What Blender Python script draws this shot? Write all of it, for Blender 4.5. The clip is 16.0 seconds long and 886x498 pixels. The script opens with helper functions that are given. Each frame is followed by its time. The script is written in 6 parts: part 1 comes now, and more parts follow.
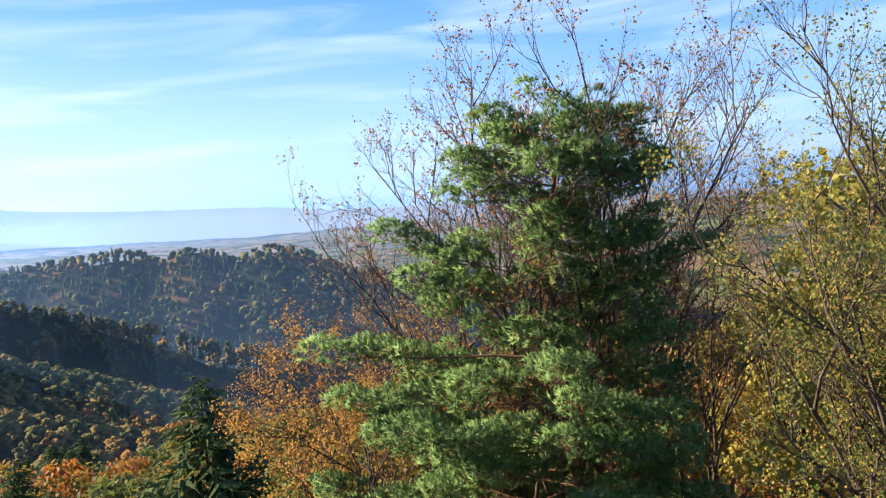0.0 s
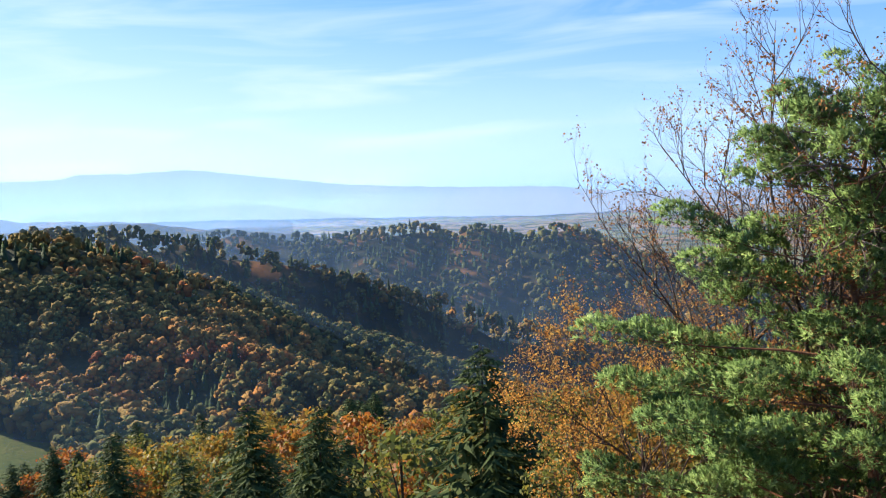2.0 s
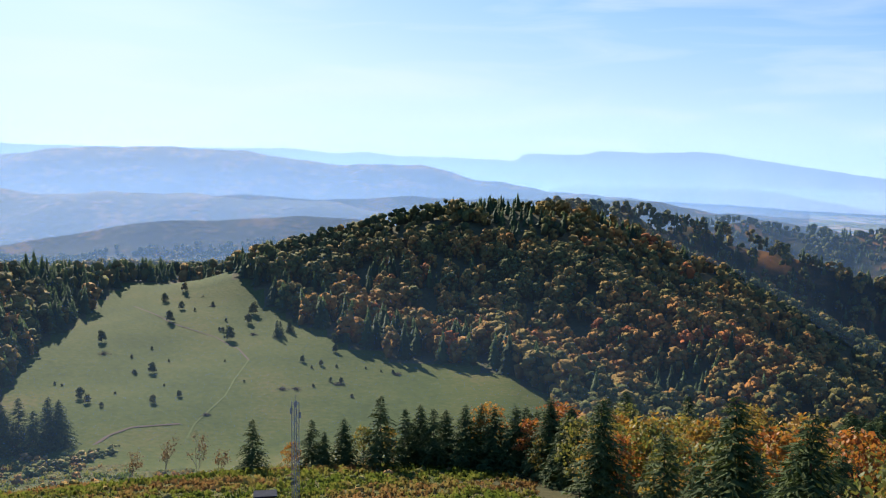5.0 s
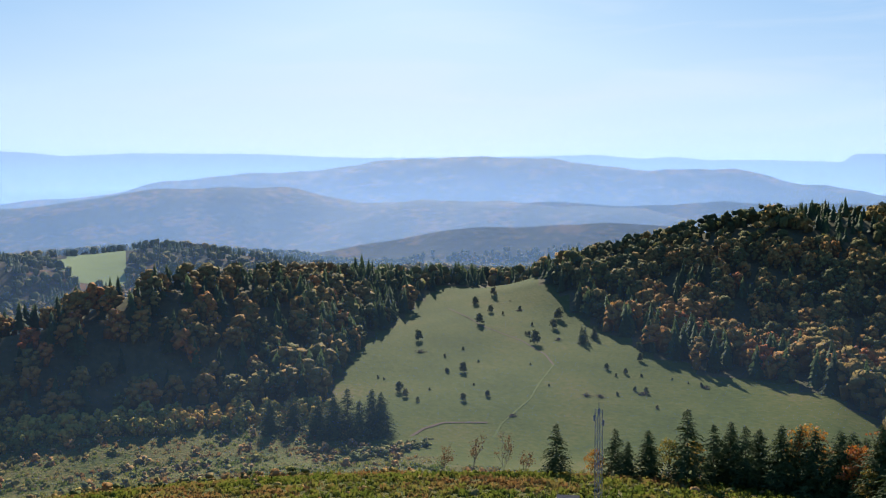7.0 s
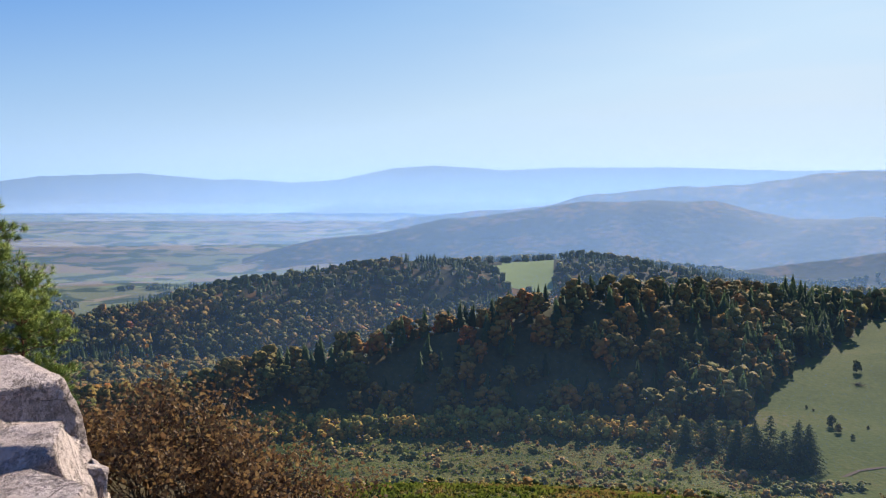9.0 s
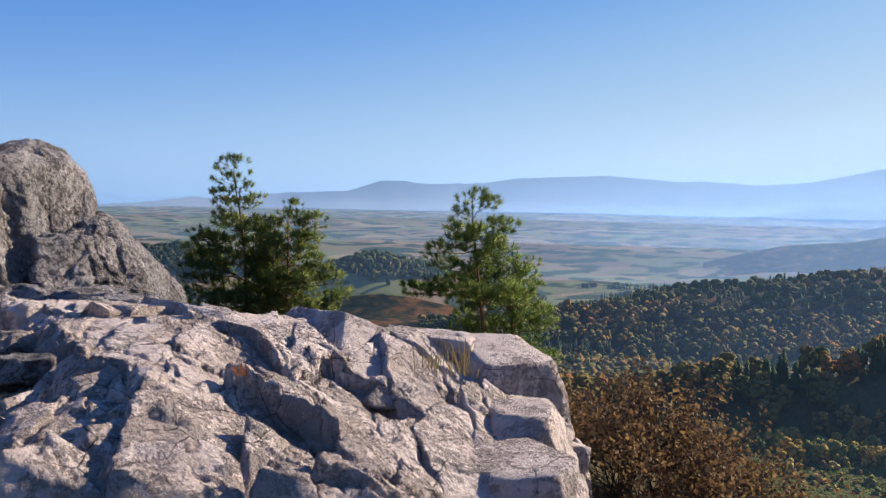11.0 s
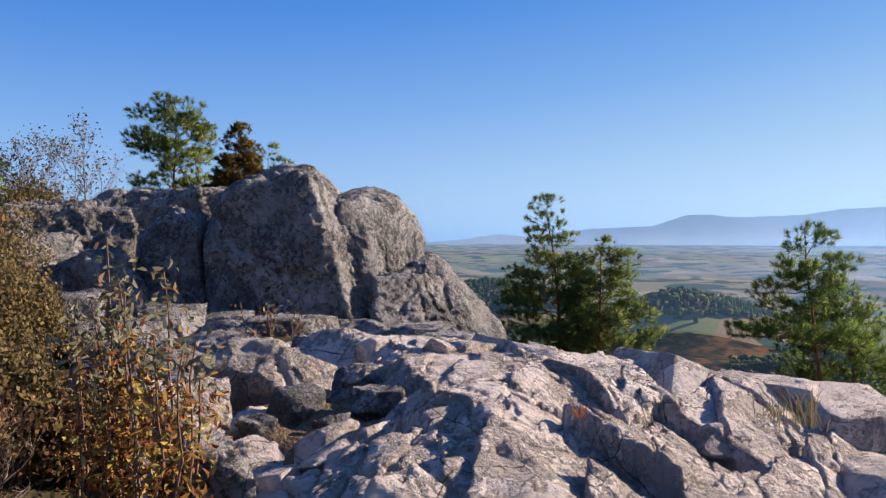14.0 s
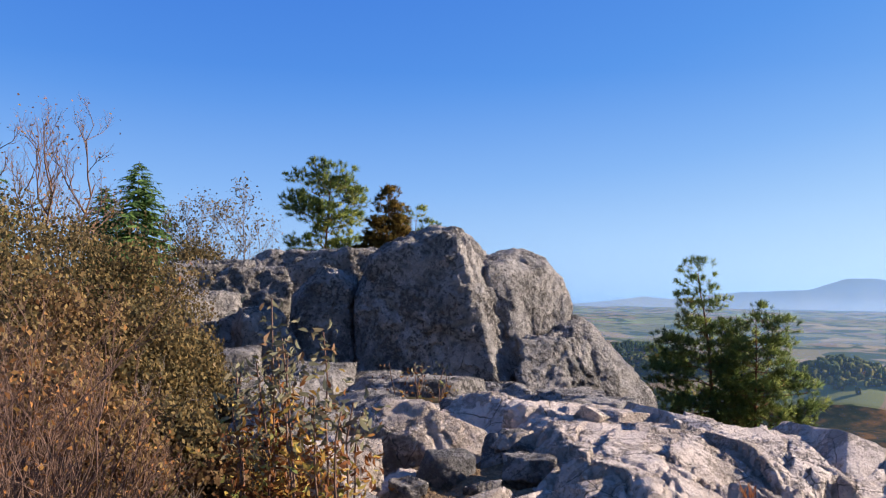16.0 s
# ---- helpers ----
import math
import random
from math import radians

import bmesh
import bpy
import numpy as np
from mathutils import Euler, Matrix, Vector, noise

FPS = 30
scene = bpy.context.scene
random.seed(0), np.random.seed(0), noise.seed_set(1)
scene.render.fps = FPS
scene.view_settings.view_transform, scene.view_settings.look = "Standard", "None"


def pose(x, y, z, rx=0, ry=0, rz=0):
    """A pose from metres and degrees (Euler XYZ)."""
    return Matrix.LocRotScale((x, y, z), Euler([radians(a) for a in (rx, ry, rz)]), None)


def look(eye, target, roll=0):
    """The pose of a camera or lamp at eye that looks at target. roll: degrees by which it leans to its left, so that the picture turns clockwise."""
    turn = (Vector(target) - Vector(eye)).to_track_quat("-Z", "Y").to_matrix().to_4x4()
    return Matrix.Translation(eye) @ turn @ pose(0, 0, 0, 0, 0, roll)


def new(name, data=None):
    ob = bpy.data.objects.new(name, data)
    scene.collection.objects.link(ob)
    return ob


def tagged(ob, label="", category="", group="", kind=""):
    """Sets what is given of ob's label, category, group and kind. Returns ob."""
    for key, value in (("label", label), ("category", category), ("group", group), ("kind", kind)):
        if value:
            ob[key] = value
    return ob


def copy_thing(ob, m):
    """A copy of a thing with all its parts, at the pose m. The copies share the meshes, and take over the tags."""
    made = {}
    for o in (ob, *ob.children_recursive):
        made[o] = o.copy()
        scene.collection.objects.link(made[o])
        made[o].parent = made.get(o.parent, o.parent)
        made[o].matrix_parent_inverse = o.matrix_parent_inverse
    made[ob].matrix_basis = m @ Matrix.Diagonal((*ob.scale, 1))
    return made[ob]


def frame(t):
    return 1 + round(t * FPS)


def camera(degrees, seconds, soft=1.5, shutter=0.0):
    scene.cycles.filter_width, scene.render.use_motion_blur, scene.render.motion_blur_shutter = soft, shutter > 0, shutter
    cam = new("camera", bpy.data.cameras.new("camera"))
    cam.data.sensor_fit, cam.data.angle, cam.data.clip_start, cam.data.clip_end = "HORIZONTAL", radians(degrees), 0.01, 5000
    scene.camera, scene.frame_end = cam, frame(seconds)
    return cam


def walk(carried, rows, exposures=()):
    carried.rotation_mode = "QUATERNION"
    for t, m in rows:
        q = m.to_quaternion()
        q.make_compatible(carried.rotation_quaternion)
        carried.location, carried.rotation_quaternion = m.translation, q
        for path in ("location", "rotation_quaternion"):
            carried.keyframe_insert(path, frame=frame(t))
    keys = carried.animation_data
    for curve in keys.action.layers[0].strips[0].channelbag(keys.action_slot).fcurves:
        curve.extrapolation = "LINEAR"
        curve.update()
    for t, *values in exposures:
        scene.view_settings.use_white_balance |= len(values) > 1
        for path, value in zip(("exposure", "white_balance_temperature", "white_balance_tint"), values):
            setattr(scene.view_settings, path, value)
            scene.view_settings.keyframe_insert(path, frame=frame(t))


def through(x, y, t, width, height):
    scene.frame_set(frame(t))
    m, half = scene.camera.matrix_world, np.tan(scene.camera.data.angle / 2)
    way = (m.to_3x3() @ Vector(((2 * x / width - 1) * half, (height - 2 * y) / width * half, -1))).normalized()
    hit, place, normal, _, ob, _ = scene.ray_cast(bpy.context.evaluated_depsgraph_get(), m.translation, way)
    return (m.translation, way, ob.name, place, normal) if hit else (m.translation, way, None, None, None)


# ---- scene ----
cam = camera(53.28, 16.0, 1.2)
# seconds, eye, yaw to the left, pitch, roll
ROWS = [
    (0, -0.099, 0.001, 0.032, 0.00, -4.34, -5.11),
    (0.5, -0.105, 0.005, 0.032, 3.31, -4.83, -4.57),
    (1, -0.068, 0.005, 0.013, 7.63, -4.65, -4.10),
    (1.5, -0.019, 0.020, -0.009, 12.92, -4.02, -4.42),
    (2, 0.000, 0.035, -0.031, 18.45, -4.20, -3.63),
    (2.5, -0.004, 0.039, -0.014, 23.38, -3.73, -3.54),
    (3, -0.009, 0.041, -0.006, 27.98, -3.49, -3.72),
    (3.5, -0.011, 0.050, -0.001, 32.71, -3.26, -3.40),
    (4, -0.021, 0.055, -0.004, 39.64, -3.85, -2.35),
    (4.5, -0.029, 0.063, -0.007, 44.63, -4.46, -1.21),
    (5, -0.042, 0.067, -0.002, 50.52, -4.49, 0.62),
    (7.5, -0.177, 0.209, 0.006, 75.56, -4.09, -0.44),
    (8, -0.186, 0.219, 0.007, 81.57, -4.23, 0.14),
    (8.5, -0.196, 0.232, 0.010, 87.99, -3.91, 0.40),
    (9, -0.211, 0.250, 0.016, 97.17, -3.23, 0.26),
    (9.5, -0.188, 0.251, -0.025, 105.87, -2.77, 0.07),
    (10, -0.160, 0.215, -0.028, 113.56, -2.96, 0.36),
    (12.5, -0.051, 0.032, -0.011, 139.69, -3.64, 0.62),
    (13, -0.035, 0.024, -0.009, 142.64, -3.39, -0.08),
    (13.5, -0.020, 0.010, -0.005, 145.25, -2.37, -0.15),
    (14, 0.000, -0.001, -0.000, 145.98, -1.23, -0.00),
    (14.5, 0.009, -0.021, 0.004, 147.78, -0.15, 0.65),
    (15, 0.015, -0.039, 0.008, 150.48, 0.60, 0.45),
    (15.5, 0.028, -0.049, 0.018, 153.01, 1.49, 0.56),
    (16, 0.046, -0.061, 0.021, 155.13, 2.62, 0.76),
]


def aim(x, y, z, yaw, pitch, roll):
    a, p = radians(yaw), radians(pitch)
    way = Vector((-math.sin(a) * math.cos(p), math.cos(a) * math.cos(p), math.sin(p)))
    return look((x, y, z), Vector((x, y, z)) + way, roll)


EXPOSURE = [(0.0, 1.6), (2.0, 1.5), (3.5, 1.3), (5, 1.2), (7.5, .97), (10, .9), (12.5, .88), (14.5, 1.02), (16, 1.1)]
walk(cam, [(r[0], aim(*r[1:])) for r in ROWS], EXPOSURE)

# ---- sky and sun ----
SUN_AZ, SUN_EL = 73.0, 25.0     # degrees to the left of +y, and above the horizon
sun_way = Vector((-math.sin(radians(SUN_AZ)) * math.cos(radians(SUN_EL)), math.cos(radians(SUN_AZ)) * math.cos(radians(SUN_EL)), math.sin(radians(SUN_EL))))
world = bpy.data.worlds.new("sky")
scene.world = world
world.use_nodes = True
wn, wl = world.node_tree.nodes, world.node_tree.links
sky = wn.new("ShaderNodeTexSky")
sky.sky_type, sky.sun_disc = "NISHITA", False
sky.sun_elevation, sky.sun_rotation = radians(SUN_EL), radians(-SUN_AZ)
sky.altitude, sky.air_density, sky.dust_density, sky.ozone_density = 600, 1.0, 0.3, 1.5
wn["Background"].inputs["Strength"].default_value = 0.055
# thin cirrus, drawn out along one direction
coord = wn.new("ShaderNodeTexCoord")
stretch = wn.new("ShaderNodeMapping")
stretch.inputs["Scale"].default_value = (2.6, 3.4, 22.0)
stretch.inputs["Rotation"].default_value = (radians(12), radians(-9), 0)
wisp = wn.new("ShaderNodeTexNoise")
wisp.inputs["Scale"].default_value, wisp.inputs["Detail"].default_value, wisp.inputs["Distortion"].default_value = 1.3, 7, 0.6
ramp = wn.new("ShaderNodeValToRGB")
ramp.color_ramp.elements[0].position, ramp.color_ramp.elements[1].position = 0.46, 0.75
ramp.color_ramp.elements[1].color = (0.42, 0.42, 0.42, 1)
cloud = wn.new("ShaderNodeMixRGB")
cloud.inputs[2].default_value = (7.5, 8.2, 9.0, 1)
wl.new(coord.outputs["Generated"], stretch.inputs["Vector"])
wl.new(stretch.outputs[0], wisp.inputs["Vector"])
wl.new(wisp.outputs["Fac"], ramp.inputs["Fac"])
side = wn.new("ShaderNodeSeparateXYZ")
wl.new(coord.outputs["Generated"], side.inputs[0])
bank = wn.new("ShaderNodeMapRange")
bank.inputs["From Min"].default_value, bank.inputs["From Max"].default_value = -0.2, 0.75
wl.new(side.outputs["Y"], bank.inputs["Value"])
part_sky = wn.new("ShaderNodeMixRGB")
part_sky.blend_type, part_sky.inputs[0].default_value = "MULTIPLY", 1.0
wl.new(ramp.outputs["Color"], part_sky.inputs[1])
wl.new(bank.outputs[0], part_sky.inputs[2])
wl.new(part_sky.outputs[0], cloud.inputs["Fac"])
# the sky's own brightness keeps its course; its colour goes from deep azure over pale blue to white round the sun
grey = wn.new("ShaderNodeRGBToBW")
tenth = wn.new("ShaderNodeMath")
tenth.operation, tenth.inputs[1].default_value = "MULTIPLY", 0.06
azure = wn.new("ShaderNodeValToRGB")
for place, shade in ((0.12, (0.05, 0.185, 0.62)), (0.18, (0.085, 0.265, 0.70)), (0.26, (0.17, 0.38, 0.78)), (0.36, (0.33, 0.55, 0.86)), (0.55, (0.60, 0.79, 0.97)), (0.85, (0.80, 0.91, 1.0)), (1.0, (0.95, 1.0, 1.02))):
    stop = azure.color_ramp.elements.new(place)
    stop.color = (*shade, 1)
azure.color_ramp.elements.remove(azure.color_ramp.elements[0])
azure.color_ramp.elements.remove(azure.color_ramp.elements[-1])
tenfold = wn.new("ShaderNodeVectorMath")
tenfold.operation, tenfold.inputs[3].default_value = "SCALE", 10.0
wl.new(sky.outputs[0], grey.inputs[0])
wl.new(grey.outputs[0], tenth.inputs[0])
wl.new(tenth.outputs[0], azure.inputs["Fac"])
wl.new(azure.outputs["Color"], tenfold.inputs[0])
# paler air low over the horizon
low = wn.new("ShaderNodeMapRange")
low.inputs["From Min"].default_value, low.inputs["From Max"].default_value = 0.0, 0.24
low.inputs["To Min"].default_value, low.inputs["To Max"].default_value = 0.35, 0.0
wl.new(side.outputs["Z"], low.inputs["Value"])
pale_air = wn.new("ShaderNodeMixRGB")
pale_air.inputs[2].default_value = (4.0, 5.6, 8.0, 1)
wl.new(low.outputs[0], pale_air.inputs[0])
wl.new(tenfold.outputs[0], pale_air.inputs[1])
wl.new(pale_air.outputs[0], cloud.inputs[1])
wl.new(cloud.outputs[0], wn["Background"].inputs["Color"])
sun = new("sun", bpy.data.lights.new("sun", "SUN"))
sun.data.energy, sun.data.angle, sun.data.color = 5.0, radians(0.53), (1.0, 0.91, 0.78)
sun.matrix_world = look(sun_way * 100, (0, 0, 0))


# ---- materials ----
def material(name, rough=0.85, shine=0.25):
    m = bpy.data.materials.new(name)
    m.use_nodes = True
    b = m.node_tree.nodes["Principled BSDF"]
    b.inputs["Roughness"].default_value = rough
    b.inputs["Specular IOR Level"].default_value = shine
    return m, m.node_tree.nodes, m.node_tree.links, b


def ramp_of(nodes, stops):
    r = nodes.new("ShaderNodeValToRGB")
    while len(r.color_ramp.elements) < len(stops):
        r.color_ramp.elements.new(0.5)
    for e, (p, c) in zip(r.color_ramp.elements, stops):
        e.position, e.color = p, (*c, 1)
    return r


def noise_of(nodes, links, scale, detail=4, vector=None):
    n = nodes.new("ShaderNodeTexNoise")
    n.inputs["Scale"].default_value, n.inputs["Detail"].default_value = scale, detail
    if vector:
        links.new(vector, n.inputs["Vector"])
    return n


def earth(name, stops, big, small, bump=0.3, far=0.02):
    """Ground: colours by a coarse and a fine noise, in world metres."""
    m, n, l, b = material(name, 0.95, 0.03)
    g = n.new("ShaderNodeNewGeometry")
    n1, n2 = noise_of(n, l, big, 5, g.outputs["Position"]), noise_of(n, l, small, 6, g.outputs["Position"])
    mix = n.new("ShaderNodeMath")
    mix.operation = "MULTIPLY_ADD"
    mix.inputs[1].default_value = 0.45
    half = n.new("ShaderNodeMath")
    half.operation = "MULTIPLY"
    half.inputs[1].default_value = 0.55
    l.new(n1.outputs["Fac"], half.inputs[0])
    l.new(n2.outputs["Fac"], mix.inputs[0])
    l.new(half.outputs[0], mix.inputs[2])
    r = ramp_of(n, stops)
    l.new(mix.outputs[0], r.inputs["Fac"])
    l.new(r.outputs["Color"], b.inputs["Base Color"])
    bp = n.new("ShaderNodeBump")
    bp.inputs["Strength"].default_value, bp.inputs["Distance"].default_value = bump, far
    l.new(n2.outputs["Fac"], bp.inputs["Height"])
    l.new(bp.outputs[0], b.inputs["Normal"])
    return m


def leafy(name, stops, island=True, rough=0.7, through=0.35, relief=0.0):
    """Foliage: colours chosen leaf by leaf or clump by clump, with light coming through."""
    m, n, l, b = material(name, rough, 0.03 if relief else 0.08)
    if island == "tint":
        tint = n.new("ShaderNodeAttribute")
        tint.attribute_name = "tint"
        src = tint.outputs["Fac"]
    elif island:
        src = n.new("ShaderNodeNewGeometry").outputs["Random Per Island"]
    else:
        src = n.new("ShaderNodeObjectInfo").outputs["Random"]
    r = ramp_of(n, stops)
    l.new(src, r.inputs["Fac"])
    l.new(r.outputs["Color"], b.inputs["Base Color"])
    t = n.new("ShaderNodeBsdfTranslucent")
    if relief:
        g = n.new("ShaderNodeNewGeometry")
        lump = noise_of(n, l, 1.1, 5, g.outputs["Position"])
        bp = n.new("ShaderNodeBump")
        bp.inputs["Strength"].default_value, bp.inputs["Distance"].default_value = 1.0, relief
        l.new(lump.outputs["Fac"], bp.inputs["Height"])
        l.new(bp.outputs[0], b.inputs["Normal"])
        l.new(bp.outputs[0], t.inputs["Normal"])
    l.new(r.outputs["Color"], t.inputs["Color"])
    x = n.new("ShaderNodeMixShader")
    x.inputs[0].default_value = through
    l.new(b.outputs[0], x.inputs[1])
    l.new(t.outputs[0], x.inputs[2])
    l.new(x.outputs[0], n["Material Output"].inputs["Surface"])
    return m


M_FOREST = earth("forest_floor", [(0.3, (0.03, 0.035, 0.015)), (0.55, (0.07, 0.06, 0.025)), (0.75, (0.13, 0.08, 0.03))], 0.03, 0.4, 0.6, 0.5)
M_FAR = earth("far_forest", [(0.4, (0.004, 0.009, 0.007)), (0.48, (0.012, 0.017, 0.009)), (0.53, (0.035, 0.026, 0.012)), (0.6, (0.12, 0.055, 0.018))], 0.009, 0.05, 0.5, 5.0)
M_MEADOW = earth("meadow_grass", [(0.3, (0.026, 0.04, 0.007)), (0.45, (0.043, 0.06, 0.009)), (0.56, (0.064, 0.071, 0.013)), (0.7, (0.105, 0.083, 0.027))], 0.022, 0.5, 0.7, 0.6)
M_FIELD = earth("field_grass", [(0.3, (0.13, 0.165, 0.05)), (0.7, (0.18, 0.215, 0.075))], 0.004, 0.05, 0.2, 0.2)


def plots():
    """Farmland: plots of pasture, stubble and ploughed soil, with darker belts of trees between."""
    m, n, l, b = material("plain_fields", 0.95, 0.03)
    g = n.new("ShaderNodeNewGeometry")
    warp = noise_of(n, l, 0.002, 3, g.outputs["Position"])
    shift = n.new("ShaderNodeMixRGB")
    shift.blend_type, shift.inputs[0].default_value = "ADD", 1.0
    big = n.new("ShaderNodeVectorMath")
    big.operation, big.inputs[3].default_value = "SCALE", 160
    l.new(warp.outputs["Color"], big.inputs[0])
    l.new(g.outputs["Position"], shift.inputs[1])
    l.new(big.outputs[0], shift.inputs[2])
    mp = n.new("ShaderNodeMapping")
    mp.inputs["Rotation"].default_value = (0, 0, radians(-28))
    mp.inputs["Scale"].default_value = (0.008, 0.0034, 0)
    l.new(shift.outputs[0], mp.inputs["Vector"])
    v = n.new("ShaderNodeTexVoronoi")
    v.inputs["Scale"].default_value = 1.0
    l.new(mp.outputs[0], v.inputs["Vector"])
    sep = n.new("ShaderNodeSeparateColor")
    l.new(v.outputs["Color"], sep.inputs[0])
    r = ramp_of(n, [(0.0, (0.11, 0.1, 0.045)), (0.3, (0.145, 0.145, 0.058)), (0.48, (0.18, 0.11, 0.065)), (0.66, (0.24, 0.17, 0.09)), (0.8, (0.13, 0.085, 0.052)), (1.0, (0.15, 0.165, 0.058))])
    l.new(sep.outputs[0], r.inputs["Fac"])
    belt = noise_of(n, l, 0.011, 7, g.outputs["Position"])
    br = ramp_of(n, [(0.52, (0, 0, 0)), (0.56, (1, 1, 1))])
    l.new(belt.outputs["Fac"], br.inputs["Fac"])
    mix = n.new("ShaderNodeMixRGB")
    mix.inputs[2].default_value = (0.03, 0.045, 0.02, 1)
    l.new(br.outputs["Color"], mix.inputs[0])
    l.new(r.outputs["Color"], mix.inputs[1])
    l.new(mix.outputs[0], b.inputs["Base Color"])
    return m


M_PLAIN = plots()
M_SLOPE = earth("slope_grass", [(0.36, (0.026, 0.038, 0.009)), (0.44, (0.055, 0.068, 0.014)), (0.5, (0.1, 0.078, 0.025)), (0.56, (0.06, 0.08, 0.015)), (0.66, (0.12, 0.085, 0.033))], 0.05, 0.9, 1.0, 1.2)
M_SOIL = earth("dry_soil", [(0.3, (0.035, 0.026, 0.015)), (0.55, (0.075, 0.056, 0.03)), (0.75, (0.1, 0.085, 0.035))], 0.7, 9.0, 0.6, 0.05)
AUTUMN = [(0.0, (0.042, 0.055, 0.017)), (0.3, (0.1, 0.095, 0.026)), (0.55, (0.19, 0.125, 0.032)), (0.8, (0.29, 0.135, 0.03)), (1.0, (0.31, 0.092, 0.027))]
M_AUTUMN = leafy("autumn_leaves", AUTUMN, "tint", 0.85, 0.12, 0.7)
M_GREENS = leafy("yellow_green_leaves", [(0.0, (0.08, 0.11, 0.03)), (0.45, (0.2, 0.22, 0.05)), (0.75, (0.38, 0.31, 0.065)), (0.9, (0.5, 0.31, 0.07)), (1.0, (0.4, 0.18, 0.055))], True, 0.6, 0.5)
M_CONIFER = leafy("spruce_needles", [(0.0, (0.018, 0.033, 0.012)), (1.0, (0.055, 0.078, 0.024))], "tint", 0.75, 0.06, 0.3)
M_PINE = leafy("pine_needles", [(0.0, (0.1, 0.17, 0.055)), (0.5, (0.24, 0.36, 0.105)), (1.0, (0.4, 0.5, 0.17))], "tint", 0.6, 0.42)
M_BARK = earth("bark", [(0.3, (0.05, 0.035, 0.025)), (0.6, (0.12, 0.085, 0.06)), (0.8, (0.2, 0.15, 0.11))], 2.0, 25.0, 0.8, 0.02)
M_PINEBARK = earth("pine_bark", [(0.3, (0.08, 0.04, 0.025)), (0.55, (0.2, 0.09, 0.045)), (0.8, (0.3, 0.17, 0.1))], 2.0, 25.0, 0.8, 0.02)
M_GREYWOOD = earth("grey_twigs", [(0.3, (0.12, 0.09, 0.08)), (0.7, (0.24, 0.18, 0.15))], 3.0, 20.0, 0.4, 0.01)


def rock_material(name, stops, relief, pits, grain):
    m, n, l, b = material(name, 0.92)
    g = n.new("ShaderNodeNewGeometry")
    n1, n2, n3 = (noise_of(n, l, s, d, g.outputs["Position"]) for s, d in ((1.6, 8), (8.0, 10), (34.0, 8)))
    for q in (n1, n2, n3):
        q.inputs["Roughness"].default_value = 0.68
    add = n.new("ShaderNodeMixRGB")
    add.inputs[0].default_value = 0.55
    l.new(n1.outputs["Fac"], add.inputs[1])
    l.new(n2.outputs["Fac"], add.inputs[2])
    r = ramp_of(n, stops)
    l.new(add.outputs[0], r.inputs["Fac"])
    # pale lichen and calcite flecks
    fleck = ramp_of(n, [(0.60, (0, 0, 0)), (0.68, (0.6, 0.6, 0.6))])
    l.new(n3.outputs["Fac"], fleck.inputs["Fac"])
    pale = n.new("ShaderNodeMixRGB")
    pale.inputs[2].default_value = (0.52, 0.49, 0.46, 1)
    l.new(fleck.outputs["Color"], pale.inputs[0])
    l.new(r.outputs["Color"], pale.inputs[1])
    # pitted, dark-grained zones
    pit, zone = noise_of(n, l, 19.0, 7, g.outputs["Position"]), noise_of(n, l, 2.3, 4, g.outputs["Position"])
    pit.inputs["Roughness"].default_value = 0.75
    rough_zone = n.new("ShaderNodeMath")
    rough_zone.operation, rough_zone.inputs[1].default_value = "MULTIPLY_ADD", pits
    l.new(zone.outputs["Fac"], rough_zone.inputs[0])
    l.new(pit.outputs["Fac"], rough_zone.inputs[2])
    hole = ramp_of(n, [(0.47 + pits * .5 - .06, (0.0, 0.0, 0.0)), (0.47 + pits * .5 + .02, (1, 1, 1))])
    l.new(rough_zone.outputs[0], hole.inputs["Fac"])
    grime = n.new("ShaderNodeMixRGB")
    grime.inputs[1].default_value = (*grain, 1)
    l.new(hole.outputs["Color"], grime.inputs[0])
    l.new(pale.outputs[0], grime.inputs[2])
    b3 = n.new("ShaderNodeBump")
    b3.inputs["Strength"].default_value, b3.inputs["Distance"].default_value = 1.0, 0.035
    l.new(hole.outputs["Color"], b3.inputs["Height"])
    # fine cracks, some of them gaping and dark with dirt
    warp, bent = noise_of(n, l, 3.0, 4, g.outputs["Position"]), n.new("ShaderNodeVectorMath")
    bent.operation, bent.inputs[1].default_value = "MULTIPLY_ADD", (0.12, 0.12, 0.12)
    l.new(warp.outputs["Color"], bent.inputs[0])
    l.new(g.outputs["Position"], bent.inputs[2])
    split = n.new("ShaderNodeTexVoronoi")
    split.feature, split.inputs["Scale"].default_value = "DISTANCE_TO_EDGE", 2.3
    l.new(bent.outputs[0], split.inputs["Vector"])
    gap = ramp_of(n, [(0.0, (0, 0, 0)), (0.009, (1, 1, 1))])
    l.new(split.outputs["Distance"], gap.inputs["Fac"])
    worn = ramp_of(n, [(0.49, (1, 1, 1)), (0.56, (0, 0, 0))])
    l.new(n1.outputs["Fac"], worn.inputs["Fac"])
    open_gap = n.new("ShaderNodeMixRGB")
    open_gap.blend_type, open_gap.inputs[0].default_value = "LIGHTEN", 1.0
    l.new(gap.outputs["Color"], open_gap.inputs[1])
    l.new(worn.outputs["Color"], open_gap.inputs[2])
    dirt = n.new("ShaderNodeMixRGB")
    dirt.inputs[1].default_value = (0.13, 0.105, 0.085, 1)
    l.new(open_gap.outputs[0], dirt.inputs[0])
